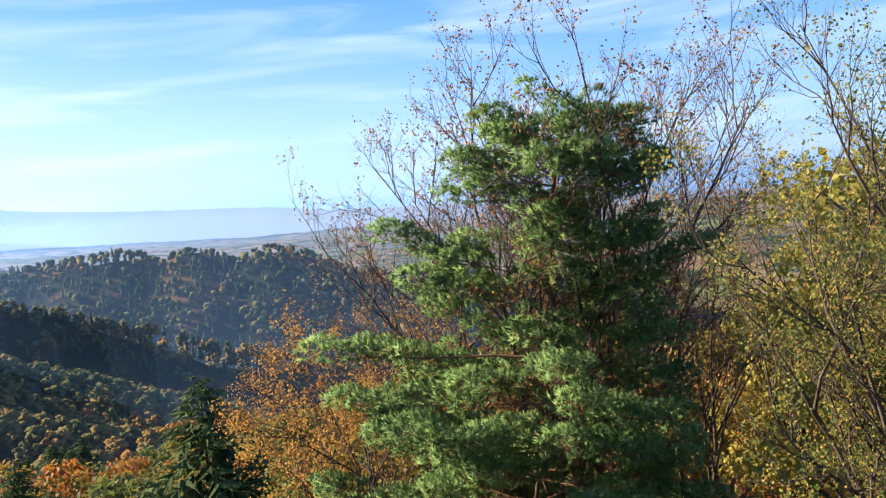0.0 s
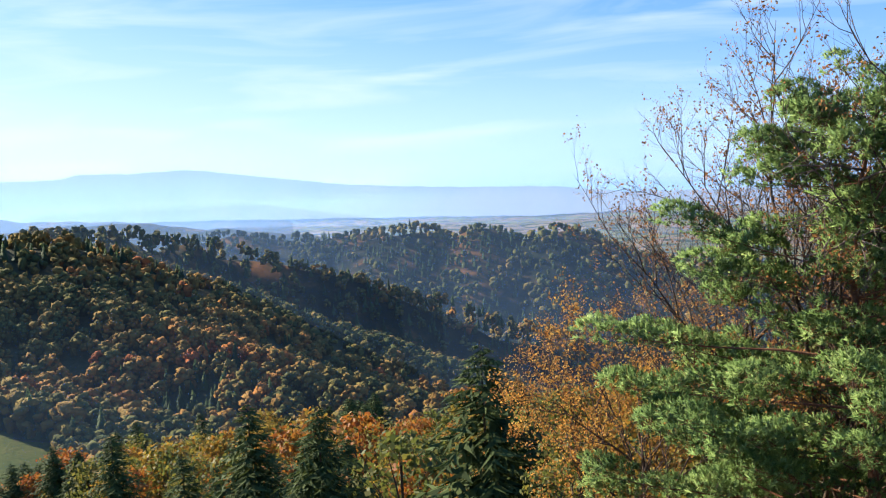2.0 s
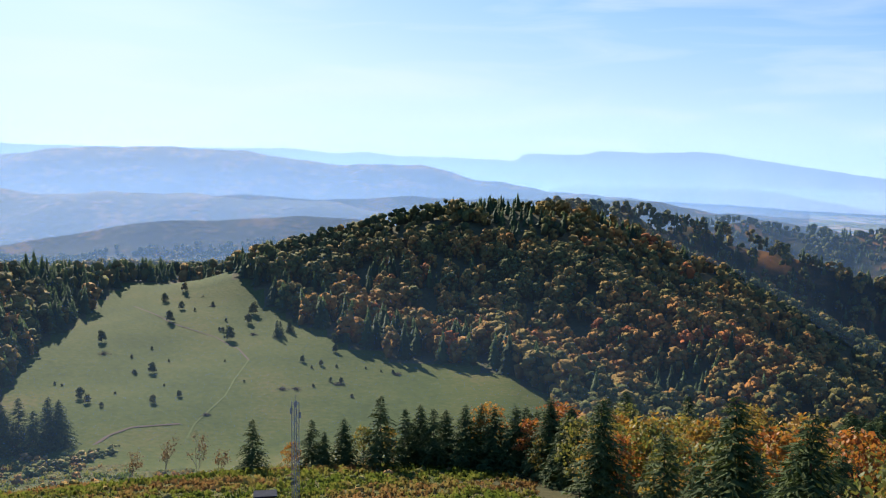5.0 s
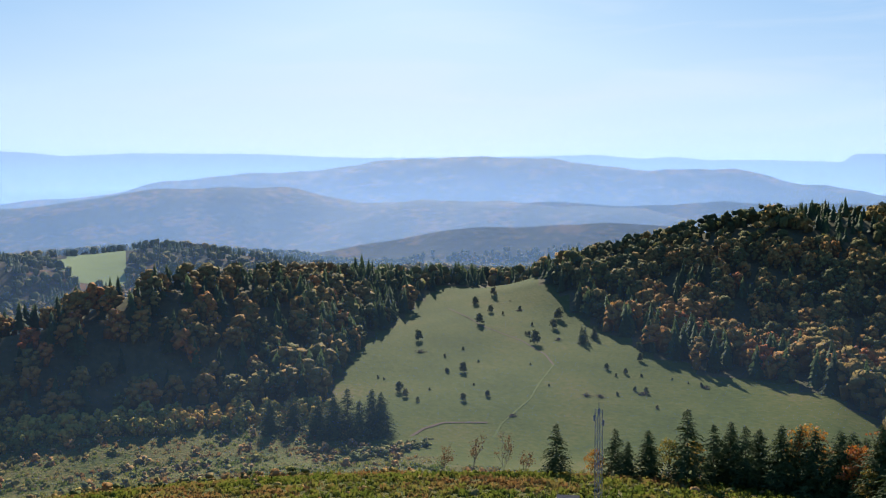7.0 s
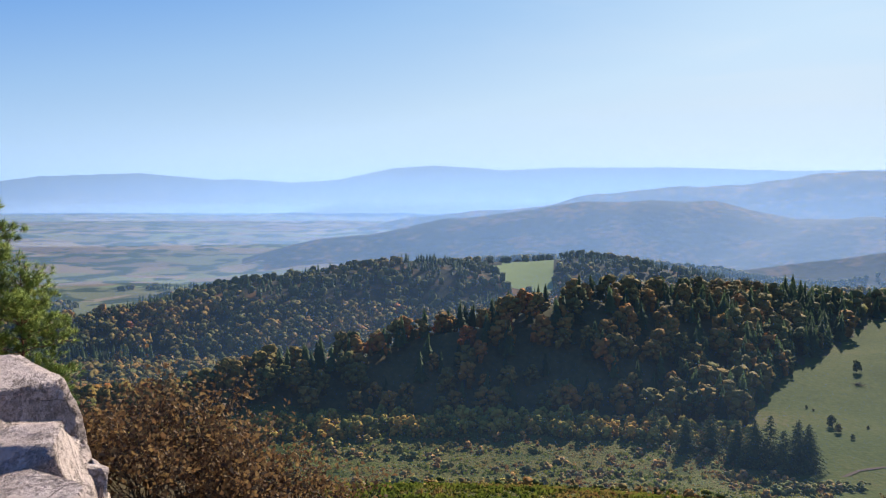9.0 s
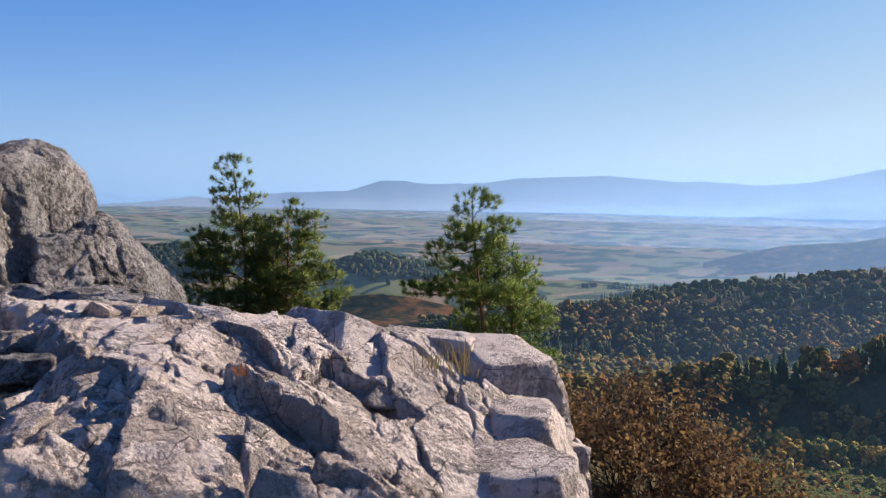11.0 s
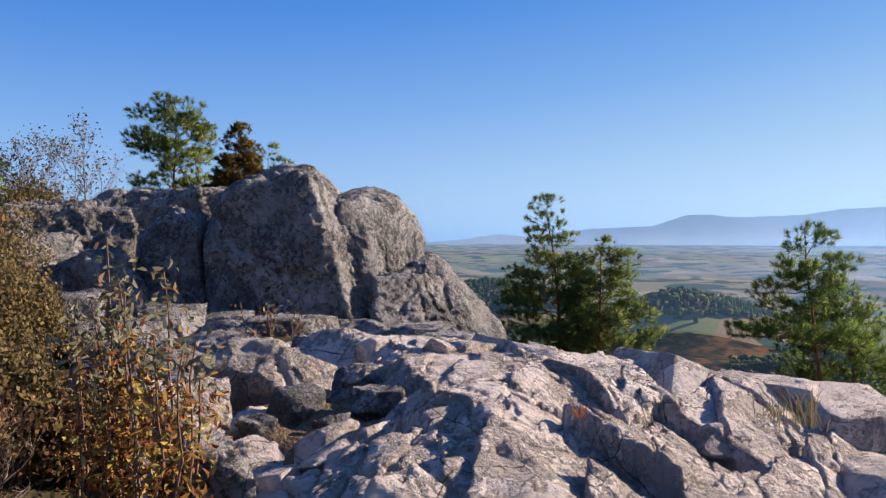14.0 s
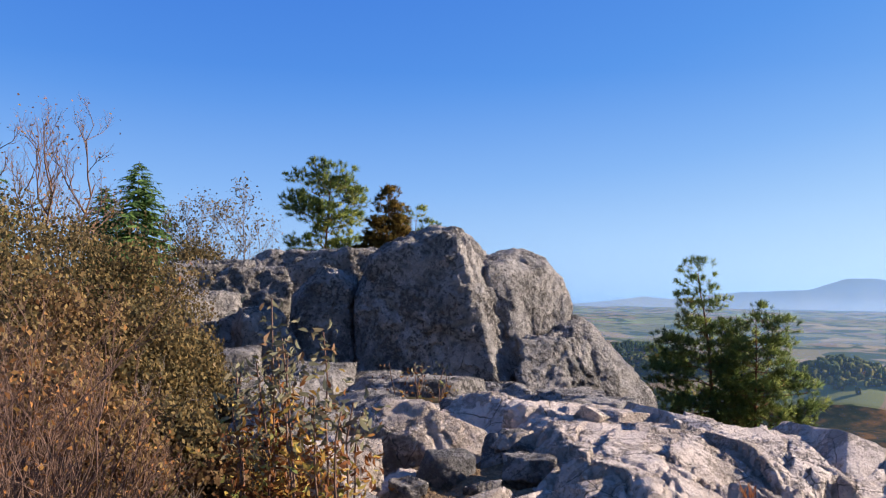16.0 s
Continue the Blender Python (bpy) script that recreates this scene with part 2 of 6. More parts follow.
    l.new(grime.outputs[0], dirt.inputs[2])
    l.new(dirt.outputs[0], b.inputs["Base Color"])
    b0 = n.new("ShaderNodeBump")
    b0.inputs["Strength"].default_value, b0.inputs["Distance"].default_value = 1.0, 0.03
    l.new(open_gap.outputs[0], b0.inputs["Height"])
    b1, b2 = n.new("ShaderNodeBump"), n.new("ShaderNodeBump")
    b1.inputs["Strength"].default_value, b1.inputs["Distance"].default_value = 1.0, relief
    b2.inputs["Strength"].default_value, b2.inputs["Distance"].default_value = 1.0, 0.032
    l.new(n2.outputs["Fac"], b1.inputs["Height"])
    l.new(n3.outputs["Fac"], b2.inputs["Height"])
    l.new(b3.outputs[0], b0.inputs["Normal"])
    l.new(b0.outputs[0], b1.inputs["Normal"])
    l.new(b1.outputs[0], b2.inputs["Normal"])
    l.new(b2.outputs[0], b.inputs["Normal"])
    return m


M_ROCK = rock_material("limestone", [(0.3, (0.14, 0.1, 0.088)), (0.42, (0.47, 0.36, 0.30)), (0.55, (0.61, 0.48, 0.41)), (0.75, (0.71, 0.58, 0.51))], 0.035, 0.9, (0.38, 0.295, 0.245))
M_OLDROCK = rock_material("weathered_limestone", [(0.3, (0.05, 0.043, 0.041)), (0.42, (0.2, 0.172, 0.155)), (0.55, (0.36, 0.305, 0.275)), (0.75, (0.54, 0.455, 0.41))], 0.09, 0.5, (0.13, 0.108, 0.096))


# ---- helpers of the build ----
def at(az, dist, z=None, elev=None):
    """A place from its bearing to the left of +y, distance over the ground and height or elevation."""
    a = radians(az)
    return Vector((-math.sin(a) * dist, math.cos(a) * dist, dist * math.tan(radians(elev)) if z is None else z))


def mesh_of(name, verts, faces, mat, smooth=False):
    me = bpy.data.meshes.new(name)
    me.from_pydata([tuple(v) for v in verts], [], [tuple(f) for f in faces])
    me.materials.append(mat)
    if smooth:
        me.shade_smooth()
    return me


def fast_mesh(name, verts, tris, mat, smooth=False, n=3, normals=None):
    """A mesh from numpy arrays of corners and of n-sided faces."""
    me = bpy.data.meshes.new(name)
    verts, tris = np.asarray(verts, np.float32), np.asarray(tris, np.int32)
    me.vertices.add(len(verts))
    me.vertices.foreach_set("co", verts.ravel())
    me.loops.add(tris.size)
    me.loops.foreach_set("vertex_index", tris.ravel())
    me.polygons.add(len(tris))
    me.polygons.foreach_set("loop_start", np.arange(0, tris.size, n, dtype=np.int32))
    if smooth:
        me.polygons.foreach_set("use_smooth", np.ones(len(tris), bool))
    me.materials.append(mat)
    me.update(calc_edges=True)
    me.validate()
    if normals is not None:
        me.polygons.foreach_set("use_smooth", np.ones(len(tris), bool))
        me.normals_split_custom_set_from_vertices(np.asarray(normals, np.float32))
    return me


def part_of(name, me, parent, label=""):
    ob = new(name, me)
    ob.parent = parent
    return tagged(ob, label)


# ---- land ----
def ridge(*pts, lift=0.0):
    """A crest: bearing, elevation in degrees, distance; lift: height of the trees on it."""
    out = []
    for az, el, d in pts:
        p = at(az, d, elev=el)
        p.z -= lift
        out.append(p)
    return out


RIDGES = [  # crest, slope of the flanks, roundness
    (ridge((66, -5.2, 590), (60.1, -3.9, 600), (55.8, -2.6, 600), (52.2, -1.65, 610), (48.9, -1.05, 620), (46, -.65, 640), (43.4, -1.0, 660), lift=11), 0.46, 26),
    (ridge((48.3, -1.3, 600), (44.8, -3.3, 560), (39, -6.05, 500), (33.7, -8.65, 450), (28.7, -10.7, 400), (24.3, -12.3, 370), (18, -14, 340), lift=11), 0.56, 14),
    (ridge((43.4, -.95, 720), (39.1, -1.4, 780), (32.3, -2.5, 850), (29, -3.5, 860), (24.9, -5.1, 870), (19.9, -7.0, 880), (14.9, -8.6, 890), (9.8, -10.1, 900), (2, -12, 900), lift=9), 1.35, 10),
    (ridge((33.3, -1.9, 1500), (26.7, -2.55, 1420), (23, -2.5, 1380), (20.4, -2.1, 1350), (18.1, -3.3, 1340), (15.9, -2.45, 1330), (12.9, -3.75, 1310), (10.9, -2.75, 1300), (7.6, -4.3, 1250), (2, -5.5, 1200), (-8, -6.5, 1150), lift=9), 0.5, 12),
    (ridge((120, -12.6, 330), (116.6, -11.76, 336), (109, -9.6, 350), (102.5, -8.6, 362), (98.2, -7.5, 372), (92.9, -6.0, 384), (88.4, -4.95, 392), (82.3, -4.75, 436), (78.7, -5.15, 505), (71.3, -5.8, 645), (66, -6.3, 690), lift=9), 0.92, 9),
    (ridge((124, -8.2, 880), (120.9, -7.1, 900), (114.4, -6.0, 950), (109.3, -4.96, 1000), (103.9, -4.05, 1050), (98.4, -3.65, 1080), (94.2, -4.6, 1120), (86, -5.2, 1150), lift=9), 0.3, 35),
    (ridge((95.5, -4.2, 1180), (92, -4.05, 1200), (89, -3.8, 1220)), 0.15, 60),
    (ridge((104, -2.5, 2250), (102.2, -2.18, 2300), (96, -1.25, 2350), (89.3, -.25, 2400), (84, .1, 2400), (80.8, 0, 2400), (75.7, -1.1, 2350), (71.3, -.9, 2100), (67, -1.0, 2000), (58, -1.6, 1900)), 0.3, 60),
    (ridge((99, -1.2, 3250), (90.3, -.26, 3300), (86.5, .55, 3300), (82.9, .9, 3300), (78.6, 1.02, 3300), (74.2, 1.7, 3300), (68.4, 1.91, 3300), (63.4, 1.7, 3250), (58.7, 1.11, 3200), (52.5, .93, 3100), (50, .3, 3000), (46.3, -.2, 2900), (42.7, -.7, 2800), (37.4, -1.05, 2700), (34.3, -1.8, 2600), (29, -2.4, 2300)), 0.3, 60),
    (ridge((150, -3.9, 1750), (145, -3.5, 1750), (142.8, -3.3, 1750), (139, -4.2, 1700)), 0.3, 30),
    (ridge((133.5, -5.1, 1400), (131, -4.0, 1400), (129, -4.3, 1400), (126.5, -5.2, 1380)), 0.35, 25),
    ([at(172, 2.2, -1.75), at(178, 5.5, -1.5), at(177, 10, -1.0), at(178, 18, -.5), at(180, 40, .2)], 0.45, 1.8),
    ([at(150, 8.5, -1.1), at(160, 9.5, -1.0), at(168, 14, -0.9), at(174, 25, -0.6), at(182, 60, -0.5), at(188, 160, -4)], 0.45, 2.5),
]
LAND_R = [0, 3, 6, 12, 30, 60, 100, 150, 190, 220, 250, 280, 345, 430, 640, 900, 1200, 1500, 1900, 2400, 3200, 4000, 4700, 5200]
LAND_Z = [-1.75, -1.8, -4.0, -9, -18, -30, -43, -55, -63, -73, -80, -83, -82, -80, -71, -95, -120, -145, -168, -152, -116, -95, -80, -75]


def land(x, y):
    """Height of the ground."""
    x, y = np.asarray(x, float), np.asarray(y, float)
    r = np.hypot(x, y)
    h = np.interp(r, LAND_R, LAND_Z)
    a = np.degrees(np.arctan2(-x, y))
    a = np.where(a < -100, a + 360, a)
    # the valleys on both sides of the meadow lie deeper
    deep = np.clip((a - 84) / 22, 0, 1) * np.interp(r, [360, 450, 700, 1000, 1300, 1800], [0, 25, 62, 58, 40, 0])
    deep += np.clip((46 - a) / 14, 0, 1) * np.interp(r, [240, 400, 520, 700, 900, 1300, 2000], [0, 28, 85, 135, 135, 75, 0])
    deep += np.clip((42 - a) / 30, 0, 1) * np.interp(r, [1500, 2500, 4700], [0, 60, 125])
    h = h - deep
    soft = 0.15 + r * 0.004
    for crest, slope, roundness in RIDGES:
        best = np.full(x.shape, -1e4)
        for a, b in zip(crest, crest[1:]):
            dx, dy = b.x - a.x, b.y - a.y
            s = np.clip(((x - a.x) * dx + (y - a.y) * dy) / (dx * dx + dy * dy), 0, 1)
            d = np.hypot(x - a.x - s * dx, y - a.y - s * dy)
            best = np.maximum(best, a.z + s * (b.z - a.z) - slope * (np.sqrt(d * d + roundness**2) - roundness))
        top = np.maximum(h, best)
        h = top + soft * np.log(np.exp((h - top) / soft) + np.exp((best - top) / soft))
    wave = np.sin(x * 0.021 + 1.3) * np.sin(y * 0.017 + 0.4) + 0.5 * np.sin(x * 0.051 + y * 0.033)
    return h + wave * np.clip(r - 60, 0, 900) * 0.004


def inside(x, y, polygon):
    """Whether places lie in a polygon of bearings and distances."""
    pts = [at(a, d, 0) for a, d in polygon]
    odd = np.zeros(np.shape(x), bool)
    for p, q in zip(pts, pts[1:] + pts[:1]):
        cross = ((p.y > y) != (q.y > y)) & (x < (q.x - p.x) * (y - p.y) / ((q.y - p.y) or 1e-9) + p.x)
        odd ^= cross
    return odd


MEADOW = [(70.1, 640), (64.9, 625), (60.9, 500), (57.2, 430), (53.6, 402), (48, 385), (42.4, 345), (44, 270), (58, 235), (66, 235), (73.6, 262), (77, 300), (77.5, 360), (75.6, 440), (71.5, 580)]
FIELD = [(94.8, 1210), (89.6, 1260), (90.1, 1010), (92.9, 1000)]

N_AZ, N_R = 540, 150
az = np.linspace(0, 2 * np.pi, N_AZ, endpoint=False)
rr = np.concatenate([[0.02], np.geomspace(2.0, 4950, N_R - 1)])
A, RR = np.meshgrid(az, rr)
gx, gy = -np.sin(A) * RR, np.cos(A) * RR
gz = land(gx, gy)
idx = np.arange(N_AZ * N_R).reshape(N_R, N_AZ)
right = np.roll(idx, -1, 1)
quads = np.stack([idx[:-1], right[:-1], right[1:], idx[1:]], -1).reshape(-1, 4)
me = fast_mesh("ground", np.stack([gx, gy, gz], -1).reshape(-1, 3), quads[:, ::-1], M_SOIL, True, 4)
for m in (M_SLOPE, M_FOREST, M_MEADOW, M_FIELD, M_FAR, M_PLAIN):
    me.materials.append(m)
cx, cy = gx.ravel()[quads].mean(1), gy.ravel()[quads].mean(1)
cr, ca = np.hypot(cx, cy), np.degrees(np.arctan2(-cx, cy)) % 360
cz = gz.ravel()[quads].mean(1)
kind = np.where(cr < 25, 0, np.where(cr < 330, 1, np.where(cr < 800, 2, 5)))
kind = np.where((cr < 330) & (cr > 25) & ((ca < 50) | (ca > 300)), 2, kind)
kind = np.where((cr > 1250) & ((ca > 86) | (ca < 28)) & (cz < np.interp(cr, LAND_R, LAND_Z) + 9), 6, kind)
kind = np.where(inside(cx, cy, MEADOW), 3, kind)
kind = np.where(inside(cx, cy, FIELD), 4, kind)
me.polygons.foreach_set("material_index", kind.astype(np.int32))
tagged(new("ground", me), "rolling hill country with forest, meadow and far fields", "ground", "", "structure")


# ---- far mountains ----
def far_range(name, dist, profile, foot, colour, label):
    """A glowing range on the horizon, haze painted into its colour: silhouette by bearing, down to its foot."""
    m = bpy.data.materials.new(name)
    m.use_nodes = True
    n, l = m.node_tree.nodes, m.node_tree.links
    n.remove(n["Principled BSDF"])
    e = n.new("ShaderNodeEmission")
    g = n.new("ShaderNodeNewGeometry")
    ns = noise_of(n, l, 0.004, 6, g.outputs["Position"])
    # haze painted into the glow: paler towards the plain, with faint folds
    sep = n.new("ShaderNodeSeparateXYZ")
    l.new(g.outputs["Position"], sep.inputs[0])
    mr = n.new("ShaderNodeMapRange")
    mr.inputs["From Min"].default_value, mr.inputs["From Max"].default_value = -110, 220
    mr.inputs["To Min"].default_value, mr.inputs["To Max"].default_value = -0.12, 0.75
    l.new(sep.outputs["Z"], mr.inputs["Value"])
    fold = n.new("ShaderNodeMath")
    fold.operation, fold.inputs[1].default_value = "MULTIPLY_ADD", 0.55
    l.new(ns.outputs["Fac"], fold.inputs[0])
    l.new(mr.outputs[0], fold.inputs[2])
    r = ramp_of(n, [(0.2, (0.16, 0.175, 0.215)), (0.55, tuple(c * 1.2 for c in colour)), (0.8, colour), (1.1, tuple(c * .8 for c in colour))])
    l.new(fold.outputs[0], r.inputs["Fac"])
    # a paler tint painted in towards the sun, as sunlit haze would look
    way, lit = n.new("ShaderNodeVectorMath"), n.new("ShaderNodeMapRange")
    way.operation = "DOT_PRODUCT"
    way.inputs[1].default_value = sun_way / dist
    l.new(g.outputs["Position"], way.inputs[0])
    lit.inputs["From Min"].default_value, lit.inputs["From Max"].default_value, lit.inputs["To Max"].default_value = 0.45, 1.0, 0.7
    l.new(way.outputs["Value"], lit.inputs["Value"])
    painted_air = n.new("ShaderNodeMixRGB")
    painted_air.inputs[2].default_value = (0.24, 0.32, 0.44, 1)
    l.new(lit.outputs[0], painted_air.inputs[0])
    l.new(r.outputs["Color"], painted_air.inputs[1])
    l.new(painted_air.outputs[0], e.inputs["Color"])
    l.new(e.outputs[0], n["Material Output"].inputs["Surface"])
    azs = np.arange(profile[0][0], profile[-1][0] + 0.01, 0.12)
    el = np.interp(azs, [p[0] for p in profile], [p[1] for p in profile])
    verts, faces = [], []
    for i, (a, t) in enumerate(zip(azs, el)):
        t += 0.05 * noise.noise((a * 1.5, dist * .01, 0)) + 0.03 * noise.noise((a * 6, 0, dist))
        for j in range(5):
            k = j / 4
            d = dist + k * 60
            verts.append(at(a, d, elev=foot + (t - foot) * k ** 0.8))
        if i:
            for j in range(4):
                b = i * 5 + j
                faces.append((b - 5, b, b + 1, b - 4))
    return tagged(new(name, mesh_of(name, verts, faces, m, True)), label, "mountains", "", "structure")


far_range("backdrop_mountains", 4800, [(-60, -1.5), (-35, -1.6), (-19.5, -2.0), (-5, -1.6), (6.6, -1.2), (8.4, -.95), (11, -.6), (13.5, -.45), (17.2, -.25), (20.8, .02), (24.7, .4), (28.1, .93), (31.1, 1.4), (33, 1.72), (34.3, 1.88), (37.4, 1.8), (40.6, 1.92), (41.6, 1.66), (45.3, 1.72), (45.9, 1.25), (50.5, 1.45), (53.6, 1.48), (55.6, 1.72), (57.5, 1.6), (60.4, 1.9), (63, 1.85), (70, 1.8), (76, 1.8), (82.2, 2.05), (89.3, 2.06), (93.3, 1.86), (95.3, 2.04), (97.8, 2.16), (100.4, 1.98), (102.2, 1.58), (104, 1.2), (106.9, 1.0), (109.9, 1.2), (111.6, 1.15), (116, 1.5), (121.6, 1.25), (124, .9), (127.5, .78), (129.5, .98), (130.6, .93), (132.6, .25), (136.7, .05), (140.8, -.42), (142.3, -.28), (145, -.65), (147.5, -.85), (160, -1.2), (200, -1.0)], -4.2, (0.08, 0.112, 0.175), "glowing backdrop of a mountain range with painted blue haze on the horizon")


# ---- sheets that imitate haze between the ranges ----
def haze(line, amount, top, label):
    """An upright see-through sheet across the valley that imitates haze by its blue colour; the sun and the sky light
    it.
    """
    m = bpy.data.materials.new("haze")
    m.use_nodes = True
    n, l = m.node_tree.nodes, m.node_tree.links
    n.remove(n["Principled BSDF"])
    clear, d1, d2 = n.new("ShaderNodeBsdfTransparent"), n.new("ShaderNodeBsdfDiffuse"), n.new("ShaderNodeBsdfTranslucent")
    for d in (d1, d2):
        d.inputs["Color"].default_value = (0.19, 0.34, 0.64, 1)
        # normal fixed along the sun's direction, so the sheet is bright all round
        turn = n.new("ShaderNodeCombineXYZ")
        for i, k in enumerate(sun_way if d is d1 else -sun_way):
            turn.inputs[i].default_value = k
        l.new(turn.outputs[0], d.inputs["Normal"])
    half, mix = n.new("ShaderNodeMixShader"), n.new("ShaderNodeMixShader")
    half.inputs[0].default_value = 0.6
    g = n.new("ShaderNodeNewGeometry")
    sep = n.new("ShaderNodeSeparateXYZ")
    l.new(g.outputs["Position"], sep.inputs[0])
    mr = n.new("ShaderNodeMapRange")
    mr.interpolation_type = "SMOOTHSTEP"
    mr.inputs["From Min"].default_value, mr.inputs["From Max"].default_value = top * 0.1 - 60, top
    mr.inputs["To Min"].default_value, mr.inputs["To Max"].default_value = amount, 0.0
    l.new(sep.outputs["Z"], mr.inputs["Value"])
    l.new(d1.outputs[0], half.inputs[1])
    l.new(d2.outputs[0], half.inputs[2])
    # the sheet is more opaque towards the sun, to imitate scattered light
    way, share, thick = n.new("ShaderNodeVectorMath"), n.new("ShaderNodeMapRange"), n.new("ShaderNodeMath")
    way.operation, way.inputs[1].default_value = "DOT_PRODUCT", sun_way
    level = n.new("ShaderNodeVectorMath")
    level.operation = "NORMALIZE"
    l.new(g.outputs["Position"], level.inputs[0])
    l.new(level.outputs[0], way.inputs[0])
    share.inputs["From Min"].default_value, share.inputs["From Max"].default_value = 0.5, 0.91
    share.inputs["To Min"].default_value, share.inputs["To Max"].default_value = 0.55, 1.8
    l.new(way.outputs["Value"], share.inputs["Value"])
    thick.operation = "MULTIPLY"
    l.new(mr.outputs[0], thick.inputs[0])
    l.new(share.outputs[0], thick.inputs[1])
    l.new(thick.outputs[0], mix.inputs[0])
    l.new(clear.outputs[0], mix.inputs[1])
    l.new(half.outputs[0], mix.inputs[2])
    l.new(mix.outputs[0], n["Material Output"].inputs["Surface"])
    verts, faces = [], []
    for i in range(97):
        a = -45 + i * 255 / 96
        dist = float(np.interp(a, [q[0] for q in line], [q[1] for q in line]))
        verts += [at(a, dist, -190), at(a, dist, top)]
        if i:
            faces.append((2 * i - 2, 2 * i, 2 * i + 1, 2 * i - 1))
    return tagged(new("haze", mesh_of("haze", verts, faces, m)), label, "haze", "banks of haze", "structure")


NEAR = ((-45, 560), (20, 560), (30, 620), (40, 690), (48, 735), (70, 745), (78, 650), (85, 560), (120, 490), (210, 490))
MIDDLE = ((-45, 980), (35, 1020), (50, 1180), (85, 1260), (210, 1260))
haze(((-45, 228), (210, 228)), 0.017, 0, "see-through sheet imitating thin bluish haze over the near valley")
haze(NEAR, 0.034, 30, "see-through sheet imitating thin bluish haze over the near valley")
haze(MIDDLE, 0.065, 80, "see-through sheet imitating thin bluish haze over the near valley")
haze(((-45, 1780), (210, 1780)), 0.11, 200, "see-through sheet imitating bluish haze over the wide valley")
haze(((-45, 2700), (210, 2700)), 0.14, 300, "see-through sheet imitating bluish haze over the wide valley")
haze(((-45, 3900), (210, 3900)), 0.17, 230, "see-through sheet imitating pale haze before the mountains")
haze(((-45, 4550), (210, 4550)), 0.22, 0, "see-through sheet imitating pale haze before the mountains")


# ---- woods on the hills ----
rng = np.random.default_rng(7)


def broadleaf(lumps, sprays, size):
    """A broadleaf crown, 1 high: uneven lumps of foliage heaped on one another, with loose sprays between."""
    bm = bmesh.new()
    bmesh.ops.create_icosphere(bm, subdivisions=1, radius=1)
    ball = np.array([v.co[:] for v in bm.verts])
    faces = np.array([[v.index for v in f.verts] for f in bm.faces])
    bm.free()
    vs, ns, fs, n = [], [], [], 0
    spots = []
    for i in range(lumps):
        k = (i + .5) / lumps
        a, r = i * 2.4 + rng.uniform(-.5, .5), .25 * math.sqrt(max(.02, 1 - (1.25 * k - .3) ** 2)) * rng.uniform(.55, 1.1)
        c = np.array([math.cos(a) * r, math.sin(a) * r, .26 + .58 * k])
        rad = rng.uniform(.1, .175) * (.84 if lumps > 8 else 1.3 if lumps > 3 else 2.3)
        turn = np.linalg.qr(rng.normal(size=(3, 3)))[0]
        b = ball @ turn
        v = b * rad * rng.uniform(.6, 1.4, (len(b), 1)) * [1, 1, .9] + c
        v[:, 2] = np.where((i < 2) & (b[:, 2] < -.3), .06, v[:, 2])
        up = b + (c - [0, 0, .45]) * 1.6 + rng.normal(0, .45, b.shape)
        vs.append(v)
        ns.append(up / np.linalg.norm(up, axis=1, keepdims=True))
        fs.append(faces + n)
        spots.append((c, rad))
        n += len(v)
    for i in range(sprays):
        c, rad = spots[int(rng.integers(lumps))]
        d = rng.normal(size=3)
        d /= np.linalg.norm(d)
        p = c + d * rad * rng.uniform(.85, 1.15)
        a = np.cross(d + rng.normal(0, .5, 3), rng.normal(size=3))
        a /= np.linalg.norm(a)
        b = np.cross(d, a)
        q = size * rng.uniform(.5, 1.2)
        vs.append(np.array([p - a * q, p - b * q * .8, p + a * q * .9, p + b * q * .7]))
        t = d + rng.normal(0, .6, 3)
        ns.append(np.repeat([t / np.linalg.norm(t)], 4, 0))
        fs.append(np.array([[0, 1, 2], [0, 2, 3]]) + n)
        n += 4
    return np.concatenate(vs), np.concatenate(fs), np.concatenate(ns)


def spruce_shape(tiers, sides=7):
    """A conifer of ragged, drooping tiers, 1 high, full below and blunt at the top."""
    vs, fs, n = [], [], 0
    for i in range(tiers):
        k = i / tiers
        z0, r = .06 + .82 * k, .19 * (1 - k) ** .95 + .018
        m = sides * 2
        off = rng.normal(0, .012, 2)
        ring = []
        for j in range(m):
            a, q = j * math.pi / sides + i * 1.3 + rng.uniform(-.15, .15), rng.uniform(.85, 1.3) if j % 2 else rng.uniform(.5, .75)
            ring.append([math.cos(a) * r * q + off[0], math.sin(a) * r * q + off[1], z0 - .09 * (q - .6) + rng.normal(0, .012)])
        vs.append(np.array(ring + [[off[0], off[1], min(1, z0 + 1.5 / tiers * .8 + .05)]]))
        fs.append(np.array([[j, (j + 1) % m, m] for j in range(m)]) + n)
        n += m + 1
    vs = np.concatenate(vs)
    ns = vs * [1, 1, 0] + [0, 0, .1]
    return vs, np.concatenate(fs), ns / np.linalg.norm(ns, axis=1, keepdims=True)


